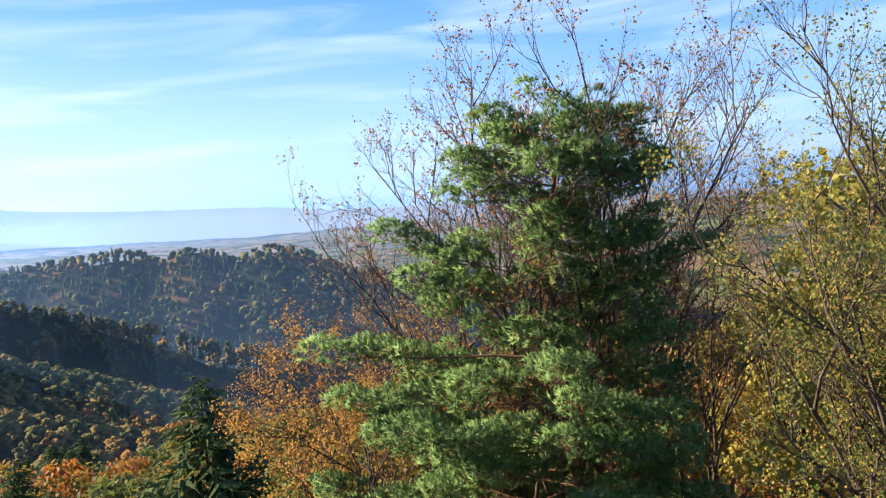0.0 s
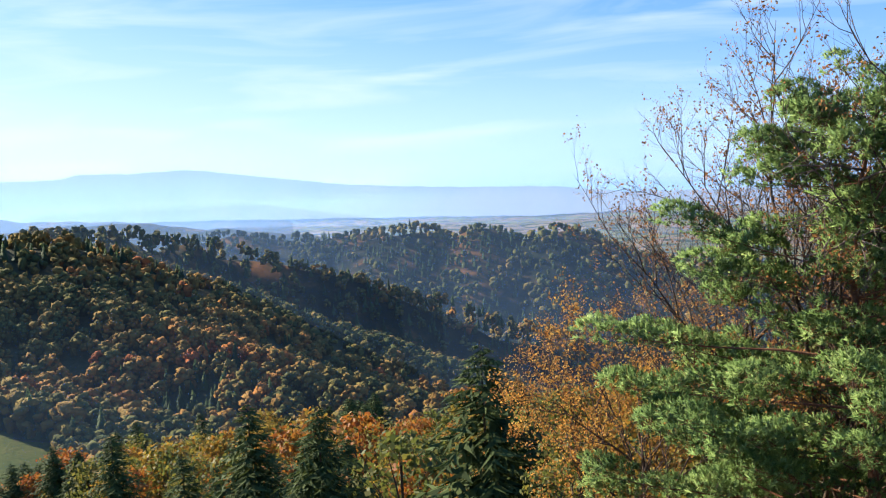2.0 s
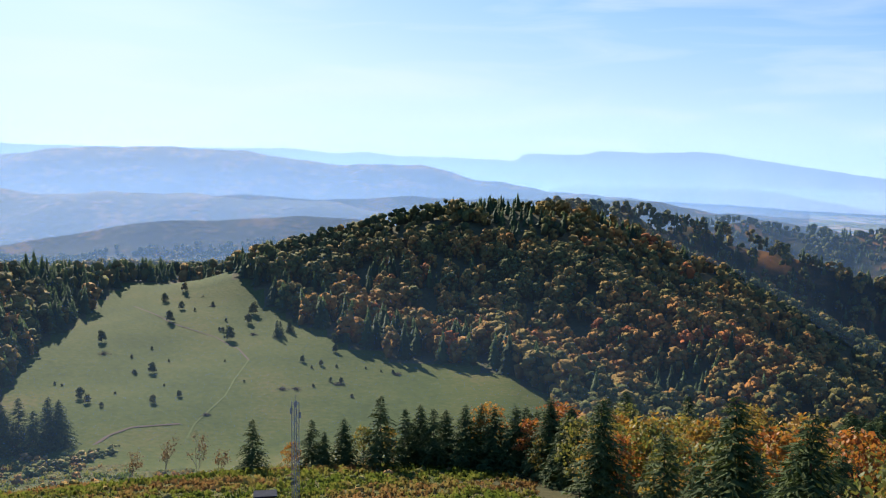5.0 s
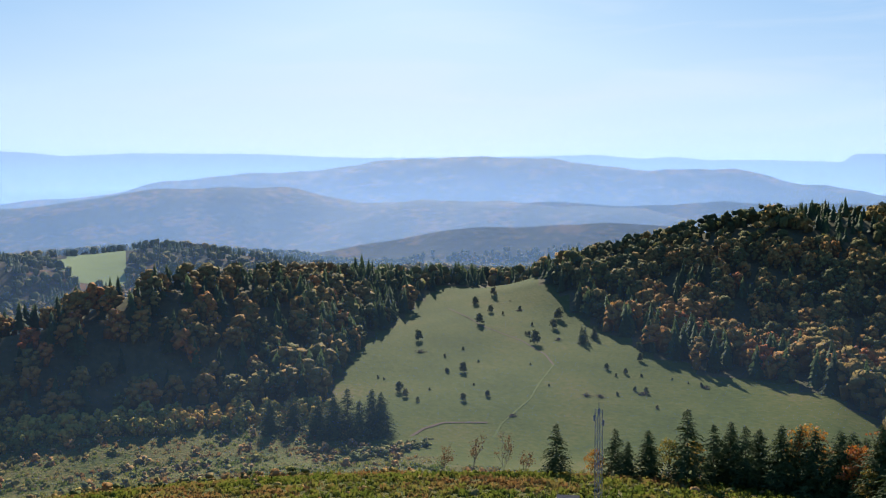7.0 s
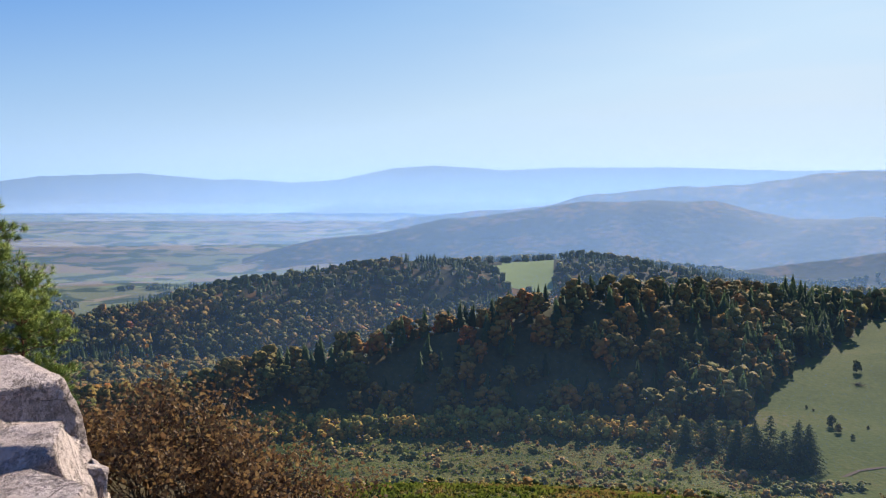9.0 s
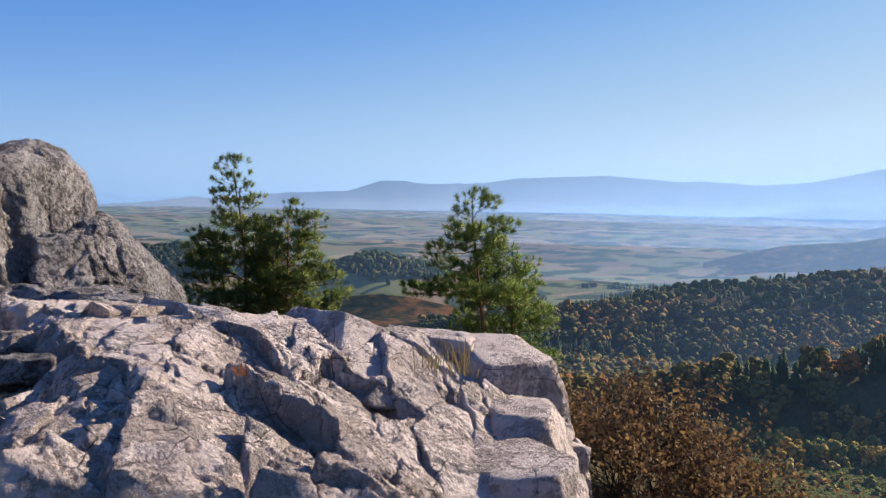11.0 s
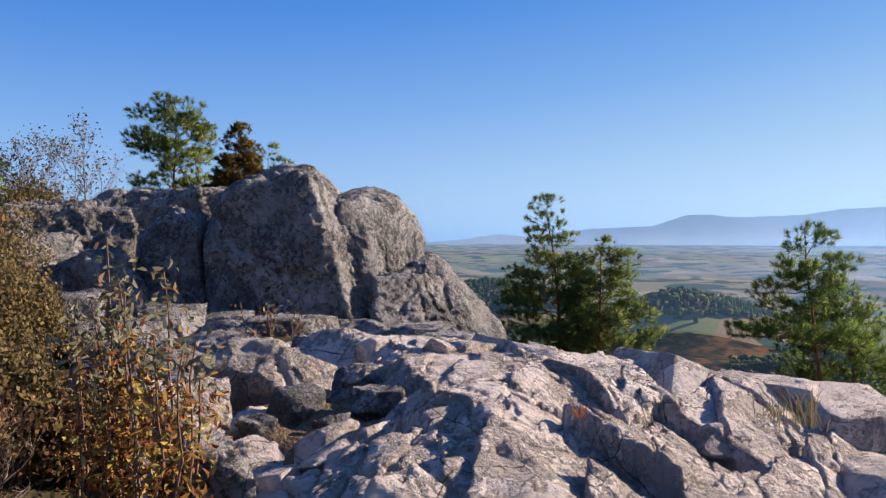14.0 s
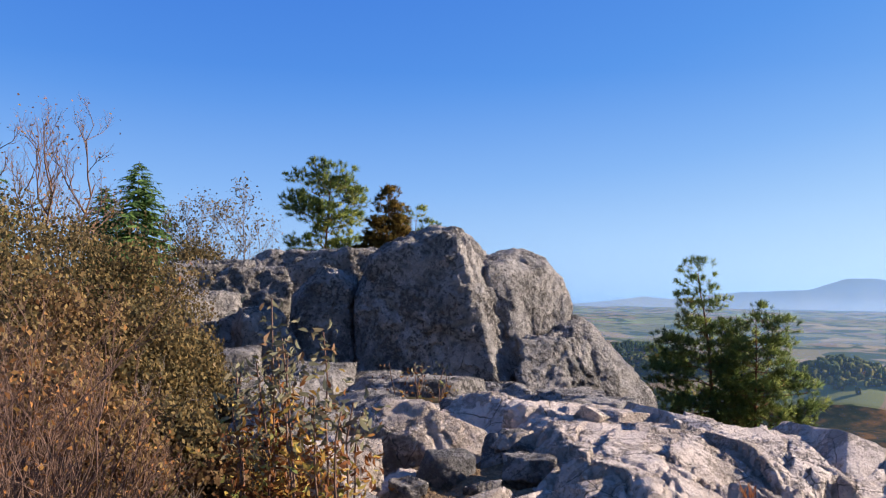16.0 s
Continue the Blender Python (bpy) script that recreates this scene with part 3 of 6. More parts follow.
def wood(name, places, heights, tints, shapes, mat, label, slim=1.0):
    """Many trees as one mesh; tint: the colour of each tree."""
    vs, fs, ts, ns, n = [], [], [], [], 0
    for (x, y, z), h, tint in zip(places, heights, tints):
        v, f, o = shapes[rng.integers(len(shapes))]
        a, w = rng.uniform(0, 6.28), h * slim * rng.uniform(.85, 1.2)
        c, s = math.cos(a), math.sin(a)
        vs.append(np.stack([(v[:, 0] * c - v[:, 1] * s) * w + x, (v[:, 0] * s + v[:, 1] * c) * w + y, v[:, 2] * h + z - .3], -1))
        fs.append(f + n)
        ns.append(np.stack([o[:, 0] * c - o[:, 1] * s, o[:, 0] * s + o[:, 1] * c, o[:, 2]], -1))
        sprays = rng.normal(0, .03, len(v) // 4 + 1)
        ts.append(np.clip(tint + sprays[np.arange(len(v)) // 4], 0, 1))
        n += len(v)
    me = fast_mesh(name, np.concatenate(vs), np.concatenate(fs), mat, normals=np.concatenate(ns))
    me.attributes.new("tint", "FLOAT", "POINT").data.foreach_set("value", np.concatenate(ts).astype(np.float32))
    return tagged(new(name, me), label, "forest", "", "stuff")


def scatter(count, az0, az1, r0, r1):
    """Places spread evenly over a part of a ring."""
    a = np.radians(rng.uniform(az0, az1, count))
    r = np.sqrt(rng.uniform(r0 * r0, r1 * r1, count))
    return -np.sin(a) * r, np.cos(a) * r


def patches(x, y, size, seed):
    return np.array([noise.noise((px / size, py / size, seed)) + .4 * noise.noise((px / size * 3, py / size * 3, seed + 5)) for px, py in zip(x, y)])


BROAD = [broadleaf(14, 24, .05) for _ in range(12)]
BROAD_MID = [broadleaf(4, 8, .08) for _ in range(9)]
BROAD_FAR = [broadleaf(1, 5, .12) for _ in range(10)]
SPRUCE = [spruce_shape(8, 5) for _ in range(6)]
SPRUCE_MID = [spruce_shape(5, 4) for _ in range(5)]
SPRUCE_FAR = [spruce_shape(3, 3) for _ in range(4)]
FIRS = [(41, 620), (39, 790), (29, 865), (20, 885), (10, 905), (2, 905), (2, 780), (20, 740), (33, 640)]
RIM = [(74, 690), (64, 680), (58.5, 520), (55, 455), (50, 425), (44, 400), (40, 340), (80, 285), (81.5, 350), (79.5, 450), (75, 590)]
MIXED = [(79, 350), (80, 480), (88, 435), (96, 408), (106, 388), (112, 362), (100, 335)]


def plant(count, az0, az1, r0, r1, broad, spruces, tall, share, name, mean=.5, vary=.2):
    """Woods over a part of a ring: broadleaf trees with patches of spruce."""
    x, y = scatter(count, az0, az1, r0, r1)
    r, a = np.hypot(x, y), np.degrees(np.arctan2(-x, y))
    h = land(x, y)
    low = h < np.interp(r, LAND_R, LAND_Z) + 6
    keep = ~inside(x, y, MEADOW) & ~inside(x, y, FIELD) & ~((r > 1150) & low & (a > 100) & (patches(x, y, 160, 40) < .25))
    x, y, h = x[keep], y[keep], h[keep]
    dark = patches(x, y, 95, 3) + rng.normal(0, .09, len(x)) > share
    dark |= inside(x, y, FIRS) & (rng.random(len(x)) < .55) | inside(x, y, MIXED) & (rng.random(len(x)) < .5)
    hue = np.clip(mean + .45 * patches(x, y, 110, 21) + rng.normal(0, vary, len(x)), 0, 1)
    P = np.stack([x, y, h], -1)
    rim = inside(x, y, RIM)
    dark |= rim & (rng.random(len(x)) < .6)
    r, a = np.hypot(x, y), np.degrees(np.arctan2(-x, y))
    tall = tall * np.where(rim, 1.3, 1.0) * np.where((a > 79) & (r < 450), .92, 1.0)
    wood("autumn_wood", P[~dark], rng.uniform(.75, 1.2, (~dark).sum()) * tall[~dark], hue[~dark], broad, M_AUTUMN, "autumn broadleaf wood in orange, brown and olive " + name, 1.12)
    wood("spruce_wood", P[dark], rng.uniform(.75, 1.25, dark.sum()) * tall[dark], rng.uniform(0, 1, dark.sum()), spruces, M_CONIFER, "dark green spruce wood " + name, 1.25)


plant(5600, -14, 128, 332, 560, BROAD, SPRUCE, 12, .42, "on the near hills", .52, .16)
plant(1800, -14, 44, 200, 340, BROAD_MID, SPRUCE, 9.5, .26, "below the lookout")
plant(9000, -14, 128, 560, 920, BROAD_MID, SPRUCE_MID, 11, .36, "on the hills beyond", .38, .15)
plant(19000, -14, 128, 920, 1650, BROAD_FAR, SPRUCE_FAR, 10, .14, "on the far hills", .25, .12)
plant(5500, 124, 152, 1250, 1850, BROAD_FAR, SPRUCE_FAR, 12, .15, "on the knolls by the plain", .15, .1)


# ---- rocks ----
U = Vector((math.cos(radians(140)), math.sin(radians(140)), 0))     # to the right of bearing 140
V = Vector((-math.sin(radians(140)), math.cos(radians(140)), 0))    # along bearing 140


def fractal(p, octaves=5, scale=1.0):
    """Fractal noise at rows of places."""
    out = np.empty(len(p))
    for i, q in enumerate(p):
        out[i] = noise.fractal(Vector(q) * scale, 0.9, 2.1, octaves)
    return out


def chips(p, scale, seed):
    """Fractured stone at rows of places: a height for each chip, and the nearness of its joint."""
    high, joint = np.empty(len(p)), np.empty(len(p))
    for i, q in enumerate(p):
        far, pts = noise.voronoi(Vector(q) * scale + Vector((seed, seed * .7, 3)))
        c = pts[0]
        lean = Vector((math.sin(c.x * 91.7 + c.z * 17), math.sin(c.y * 73.1 + c.x * 29), math.sin(c.z * 57.3 + c.y * 41)))
        high[i] = .6 * math.sin(c.x * 127.1 + c.y * 311.7 + c.z * 74.7) + 1.0 * lean.dot(Vector(q) * scale + Vector((seed, seed * .7, 3)) - c)
        joint[i] = far[1] - far[0]
    return high, joint


def grain(x, y, z, seed):
    """Smooth noise of about -1 to 1 on arrays of places."""
    def corner(i, j, k):
        n = np.sin(i * 127.1 + j * 311.7 + k * 74.7 + seed * 53.3) * 43758.5453
        return (n - np.floor(n)) * 2 - 1
    i, j, k = np.floor(x), np.floor(y), np.floor(z)
    f, g, h = ((q - np.floor(q)) ** 2 * (3 - 2 * (q - np.floor(q))) for q in (x, y, z))
    out = 0
    for a in (0, 1):
        for b in (0, 1):
            for c in (0, 1):
                out = out + corner(i + a, j + b, k + c) * (f if a else 1 - f) * (g if b else 1 - g) * (h if c else 1 - h)
    return out


def layered(x, y, z, scale, octaves, seed):
    out, amp = 0, 1.0
    for o in range(octaves):
        out = out + amp * grain(x * scale, y * scale, z * scale, seed + o * 7.3)
        scale, amp = scale * 2.07, amp * .52
    return out


def joints(s, t, seed, wide, long, step, tilt, dip):
    """Jointed rock: courses along t, split crosswise; height of each piece on its own tilted plane, and the nearness of a joint."""
    g = np.random.default_rng(seed)
    edges = np.cumsum(g.uniform(*wide, 400))
    edges = edges - edges[200]
    i = np.searchsorted(edges, s)
    high, near, mark = np.zeros(s.shape), np.zeros(s.shape), np.zeros(s.shape)
    for c in range(int(i.min()), int(i.max()) + 1):
        m = i == c
        cuts = np.cumsum(g.uniform(*long, 300))
        cuts = cuts - cuts[150] + g.uniform(0, long[1])
        skew = g.normal(0, .3)
        lo, hi = edges[c - 1], edges[c]
        ss, tt = s[m], t[m] + skew * (s[m] - lo)
        j = np.searchsorted(cuts, tt)
        z0, ts, tl = g.normal(0, step, 301), g.normal(dip, tilt, 301), g.normal(0, tilt, 301)
        near[m] = np.minimum(np.minimum(ss - lo, hi - ss), np.minimum(tt - cuts[j - 1], cuts[j] - tt))
        high[m] = z0[j] + ts[j] * (ss - (lo + hi) / 2) + tl[j] * (tt - (cuts[j - 1] + cuts[j]) / 2)
        mark[m] = g.random(301)[j]
    return high, near, mark


STRIKE, ACROSS = (math.cos(radians(58)), math.sin(radians(58))), (math.sin(radians(58)), -math.cos(radians(58)))


def rock_slab():
    """The broken limestone shelf beside the lookout: courses of blocks that run away to the right, with open joints."""
    nu, nv = 540, 450
    uu, vv = np.meshgrid(np.linspace(-3.3, 3.0, nu), 2.5 + 6.2 * np.linspace(0, 1, nv) ** 1.35)
    zero = 0 * uu
    wu = uu + .07 * layered(uu, vv, zero, 1.6, 4, 1)
    wv = vv + .07 * layered(uu, vv, zero, 1.6, 4, 2)
    s, t = wu * ACROSS[0] + wv * ACROSS[1], wu * STRIKE[0] + wv * STRIKE[1]
    h1, d1, _ = joints(s, t, 4, (.42, .9), (.55, 1.5), .04, .09, -.1)
    c, q = math.cos(.5), math.sin(.5)
    h2, d2, k2 = joints(s * c + t * q, t * c - s * q, 9, (.16, .45), (.2, .6), .018, .11, -.08)
    h3, d3, k3 = joints(s * .6 - t * .8, t * .6 + s * .8, 12, (.06, .18), (.08, .24), .007, .13, 0)
    broken = np.clip(.5 + 1.1 * layered(uu, vv, zero, .9, 2, 5), 0, 1)
    z = shelf_height(uu, vv) - .15 + h1 + h2 * (.35 + .65 * broken) + h3 * (.3 + .7 * broken)
    gape = np.clip(.3 + 1.0 * layered(uu, vv, zero, 1.3, 2, 6), 0, 1)
    z = z - (.02 + .1 * gape) * np.exp(-(d1 / .012) ** 2) - .014 * np.exp(-d1 / .022)
    z = z - .05 * gape * np.exp(-(d2 / .009) ** 2) * (k2 > .25) - .012 * np.exp(-d2 / .02) - .004 * np.exp(-d3 / .01)
    hollow = np.exp(-((uu + 1.15 + .28 * (vv - 5)) ** 2 / .11)) * np.clip((vv - 4.0) / .5, 0, 1) * np.clip((6.7 - vv) / .4, 0, 1)
    z = z - .34 * hollow
    wob = layered(uu, vv, zero, .8, 3, 8)
    rag = .6 * h1 + h2
    edge = np.minimum(2.45 - .12 * np.maximum(vv - 6, 0) ** 2, .425 * vv - .06) + .05 * wob + rag
    z = np.minimum(z, -1.1 - 3.5 * (uu - edge))
    z = np.minimum(z, -.9 - .75 * np.maximum(vv - 6.6 - .2 * wob, 0) - .08 * uu + rag * .5)
    z = np.minimum(z, -1.2 + 1.8 * (vv - 2.9 - .2 * wob + rag))
    z = np.minimum(z, -.98 + 1.5 * (uu + .42 * vv + .05 + .15 * wob) + rag)
    z = np.minimum(z, -1.2 + 1.6 * (vv - 3.1 + .15 * np.minimum(uu + .2, 0)) + rag)
    z = z + .011 * layered(uu, vv, zero, 7, 5, 3) + .008 * np.abs(layered(uu, vv, z, 20, 3, 4))
    z = np.maximum(z, -4.5)
    push = .016 * layered(uu, vv, z * 1.6, 6, 3, 14)
    side = .016 * layered(uu, vv, z * 1.6, 6, 3, 15)
    pos = (uu + push)[..., None] * np.array(U) + (vv + side)[..., None] * np.array(V)
    pos[..., 2] = z
    idx = np.arange(nu * nv).reshape(nv, nu)
    quads = np.stack([idx[:-1, :-1], idx[:-1, 1:], idx[1:, 1:], idx[1:, :-1]], -1).reshape(-1, 4)
    me = fast_mesh("rock_shelf", pos.reshape(-1, 3), quads, M_ROCK, False, 4)
    return tagged(new("rock_shelf", me), "broad broken shelf of pale grey limestone", "rock", "limestone rocks")


def crest(v):
    """Where the shelf turns over, from its sunny to its shaded side."""
    return -.68 + (5.15 - v) * .49


def shelf_height(u, v):
    return -.75 - .12 * np.clip(u + .6, 0, 2.6) * np.clip((6.3 - v) / 1.2, 0, 1) - .13 * np.clip(u, -.8, 3) + .32 * np.minimum(u - crest(v), 0) - .09 * np.clip(u - .5, 0, 1) * np.clip(5.8 - v, 0, 2) + .012 * (v - 4.5) - .38 * np.clip(u - 1.6, 0, 1)


rock_shelf = rock_slab()
SPHERES = {}


def sphere(deep):
    if deep not in SPHERES:
        bm = bmesh.new()
        bmesh.ops.create_icosphere(bm, subdivisions=deep, radius=1)
        SPHERES[deep] = (np.array([q.co[:] for q in bm.verts]), np.array([[q.index for q in t.verts] for t in bm.faces]))
        bm.free()
    return SPHERES[deep]


def hewn(planes, deep, sharp):
    """A stone bounded by planes (normal, distance), with edges worn according to sharp."""
    d, f = sphere(deep)
    total = np.zeros(len(d))
    for *n, far in planes:
        n = np.array(n) / np.linalg.norm(n)
        total += np.maximum(d @ n / far, 1e-4) ** sharp
    return d * (total ** (-1 / sharp))[:, None], f


def shelf_block(u, v, z, size, seed, dip=.2, turn=0.0, fine=3):
    """An angular limestone block, split along bedding and joints, with broken corners."""
    g = np.random.default_rng(seed)
    sets = [(0, 0, 1, 1), (0, 0, -1, 1), (1, .1, .15, 1), (-1, -.1, .1, 1), (.1, -1, .15, 1), (-.1, 1, .1, 1), (.8, -.8, .3, 1.3), (-.8, -.7, .4, 1.3), (.6, .5, .7, 1.35)]
    planes = [(np.array([a, b, c]) + g.normal(0, .17, 3), d * g.uniform(.85, 1.08)) for a, b, c, d in sets]
    for _ in range(4):
        n = g.normal(size=3) * [1, 1, .8]
        n[2] = abs(n[2]) * (1 if g.random() < .8 else -1)
        planes.append((n, g.uniform(1.08, 1.36)))
    bm = bmesh.new()
    bmesh.ops.create_cube(bm, size=3.6)
    for n, far in planes:
        n = Vector(n).normalized()
        bmesh.ops.bisect_plane(bm, geom=bm.verts[:] + bm.edges[:] + bm.faces[:], plane_co=n * far, plane_no=n, clear_outer=True)
        rim = [e for e in bm.edges if e.is_boundary]
        if rim:
            bmesh.ops.contextual_create(bm, geom=rim)
    bmesh.ops.triangulate(bm, faces=bm.faces[:])
    bmesh.ops.subdivide_edges(bm, edges=bm.edges[:], cuts=fine, use_grid_fill=True)
    bmesh.ops.triangulate(bm, faces=bm.faces[:])
    p, f = np.array([q.co[:] for q in bm.verts]), np.array([[q.index for q in t.verts] for t in bm.faces])
    bm.free()
    w = p * size
    away = p / np.linalg.norm(p, axis=1, keepdims=True)
    tall, _ = chips(w, 4.5, seed)
    k = fractal(w + seed * 1.7, 4, 9.0) * .007 + .006 * tall
    w = w + away * k[:, None]
    ob = part_of("block", fast_mesh("block", w, f, M_ROCK), rock_shelf)
    ob.matrix_basis = Matrix.Translation(U * u + V * v + Vector((0, 0, z))) @ Euler((g.normal(0, .07), dip + g.normal(0, .07), radians(140 - 90 + 62) + turn + g.normal(0, .16))).to_matrix().to_4x4()
    return ob


# smaller broken pieces wedged between the courses
g = random.Random(12)
for i in range(46):
    u, v = g.uniform(-1.7, 1.9), g.uniform(3.4, 6.5)
    if u > .425 * v - .35 or u < -.4 * v + .15:
        continue
    r = g.uniform(.06, .15)
    shelf_block(u, v, float(shelf_height(u, v)) - .17 + g.uniform(-.06, .01) - r * .3, np.array([r, r * g.uniform(1.1, 2.2), r * g.uniform(.5, .8)]), 900 + i, .25 if u > crest(v) else -.25, g.uniform(-.4, .4), 3)
# the blocks of the outer edge and of the far rim
for u, v, z, s, t in [(2.12, 6.25, -1.3, (.36, .38, .22), .5), (2.0, 5.9, -1.55, (.42, .4, .22), .3), (1.75, 6.6, -1.2, (.3, .42, .18), .9), (.9, 6.6, -1.06, (.3, .6, .16), .9), (0, 6.6, -.98, (.3, .65, .15), 1.0), (-.6, 6.5, -.93, (.28, .4, .15), 1.0), (-.25, 6.1, -.98, (.3, .3, .16), .6), (2.2, 5.8, -1.9, (.35, .4, .3), .1), (1.95, 5.2, -1.6, (.32, .45, .28), .1), (1.98, 5.15, -2.1, (.35, .5, .3), 0), (1.6, 4.4, -1.65, (.3, .5, .3), .1), (1.62, 4.4, -2.2, (.35, .5, .35), 0), (1.3, 3.7, -1.7, (.3, .4, .3), .1), (2.3, 6.4, -2.3, (.4, .5, .35), 0)]:
    shelf_block(u, v, z - .05, np.array(s), len(bpy.data.objects), .16, t, 6)


def stone(name, az, dist, z, size, planes, seed, label, deep=6, rough=.07, sharp=12, mat=None, cracks=.1):
    """A weathered limestone block; x to the right as seen from the lookout, y away, z up."""
    p, f = hewn(planes, deep, sharp)
    w = p * np.array(size)
    away = p / np.linalg.norm(p, axis=1, keepdims=True)
    k = fractal(w + seed, 5, 1.1) * rough + fractal(w + seed + 9, 5, 4.5) * rough * .5 + fractal(w + seed + 4, 4, 14) * rough * .34
    tall, joint = chips(w * [1, 1, .7], 1.7, seed)
    k = k + rough * .7 * tall - cracks * .5 * np.exp(-joint / .04)
    tall, joint = chips(w, 5.5, seed + 3)
    k = k + rough * .4 * tall
    w = w + away * k[:, None]
    ob = new(name, fast_mesh(name, w, f, mat or M_OLDROCK))
    ob.matrix_basis = Matrix.Translation(at(az, dist, z)) @ Matrix.Rotation(radians(az), 4, "Z")
    return tagged(ob, label, "rock", "limestone rocks")


def random_planes(seed, count=12):
    g = np.random.default_rng(seed)
    box = [(0, 0, -1, 1.1), (0, 0, 1, 1), (1, 0, 0, 1), (-1, 0, 0, 1), (0, 1, 0, 1), (0, -1, 0, 1)]
    return box + [(*g.normal(size=3), g.uniform(.8, 1.1)) for _ in range(count)]


def facing(outline, low, front, back, tilt=.12, turn=0.0):
    """Bounding planes of an upright stone, from the corners of its face (across, up) and its depth before and behind."""
    planes = [(0, 0, -1, low), (turn, -1, tilt, front), (0, 1, 0, back)]
    for (x0, z0), (x1, z1) in zip(outline, outline[1:]):
        n = np.array([z0 - z1, x1 - x0]) / math.hypot(x1 - x0, z1 - z0)
        planes.append((n[0], -.12, n[1], float(n[0] * x0 + n[1] * z0)))
    return planes


# the great dome, the upright block beside it, the sloping block, and the flanking outcrops
stone("boulder", 156, 10.7, -.4, (1, 1, 1), facing([(-1.0, -1.1), (-.98, .3), (-.7, .8), (-.35, 1.04), (0, 1.16), (.3, 1.12), (.62, .8), (.86, .42), (1.03, -.25), (1.3, -1.1)], 1.4, .72, .8, .05, -.24) + [(-.6, -.8, .2, .95), (.9, -.45, .3, .84)], 3, "tall domed boulder of weathered grey limestone", 6, .06, 70)
stone("boulder", 150, 11.2, -.5, (1, 1, 1), facing([(-.6, -1.1), (-.6, .9), (-.15, .97), (.2, .85), (.43, .6), (.52, .25), (.5, -1.1)], 1.4, .72, .7, .2, .5) + [(.8, -.6, .2, .44), (.5, -.5, .7, .8)], 14, "upright cracked limestone block beside the boulder", 6, .05, 80)
stone("boulder", 147.2, 10.8, -1.0, (1, 1, 1), facing([(-.7, -.7), (-.7, .55), (.05, .57), (.28, .42), (.68, .04), (.98, -.3), (1.0, -.7)], 1.0, .6, .6, .3, .5) + [(.75, -.55, .45, .44), (.4, -.5, .75, .6)], 19, "sloping limestone block beside the boulder", 6, .06, 80)
stone("boulder", 163.2, 11.0, -.45, (1, 1, 1), facing([(-.35, -1.1), (-.32, .35), (.05, .7), (.4, .55), (.45, -1.1)], 1.4, .5, .6), 27, "grey limestone outcrop beside the boulder", 6, .05, 30)
stone("boulder", 164.6, 13.2, -.05, (1.35, .6, .62), random_planes(7), 31, "grey limestone outcrop behind the boulder", 6, .07, 24)
stone("boulder", 169.0, 12.6, -.3, (.8, .6, .7), random_planes(8), 35, "grey limestone outcrop among bushes", 6, .07, 24)
stone("boulder", 171.4, 11.0, -.55, (.6, .5, .5), random_planes(9), 37, "grey limestone outcrop among bushes", 5, .06, 24)
stone("boulder", 166.8, 10.4, -.8, (.42, .4, .6), random_planes(16), 39, "grey limestone outcrop among bushes", 5, .05, 24)
stone("boulder", 170.2, 9.0, -1.0, (.5, .4, .42), random_planes(10), 38, "low grey limestone outcrop among bushes", 5, .05, 24)
stone("boulder", 165.5, 7.2, -1.25, (.5, .45, .4), random_planes(11), 41, "low limestone block beside a leafy sapling", 5, .05, 24)
stone("boulder", 157.2, 6.0, -1.0, (.46, .33, .26), random_planes(13), 47, "low limestone block on the shelf", 6, .03, 60, M_ROCK, .05)
stone("boulder", 162.4, 5.0, -1.02, (.25, .22, .2), random_planes(12), 43, "low limestone block on the shelf", 6, .025, 60, M_ROCK, .04)
g = random.Random(66)
for i, (a, d, z, r) in enumerate([(150.5, 7.2, -1.1, .3), (147, 7.6, -1.15, .32), (144.5, 8.2, -1.2, .3), (153.5, 7.6, -1.15, .28), (149, 8.6, -1.2, .38), (146, 9.2, -1.3, .36), (153, 8.8, -1.25, .36), (157, 7.9, -1.2, .26), (143, 9.2, -1.4, .3), (160, 8.2, -1.2, .32), (155.5, 9.3, -1.25, .4), (151, 9.6, -1.3, .36), (147.6, 9.9, -1.35, .36), (162.5, 7.2, -1.25, .28), (155.5, 5.35, -1.08, .13), (158, 5.1, -1.12, .1), (151.5, 5.7, -1.02, .16), (153.2, 4.95, -1.1, .09), (150.2, 5.2, -1.02, .12), (161.2, 4.5, -1.15, .15), (159.5, 4.2, -1.15, .12), (161, 9.7, -1.2, .45), (158.6, 9.2, -1.22, .4), (163.6, 9.4, -1.15, .45), (157.2, 9.9, -1.2, .4), (160.2, 8.9, -1.25, .36), (165.2, 8.6, -1.2, .4)]):
    stone("stone", a, d, z, (r * g.uniform(.9, 1.3), r, r * g.uniform(.6, .9)), random_planes(80 + i, 9), 80 + i, "broken grey limestone lying between shelf and boulder", 5, .03, 50, M_OLDROCK, .04)


M_LITTER = earth("leaf_litter", [(0.3, (0.07, 0.045, 0.03)), (0.5, (0.18, 0.115, 0.07)), (0.62, (0.27, 0.18, 0.115)), (0.75, (0.12, 0.1, 0.045))], 3.0, 38.0, 1.0, 0.05)


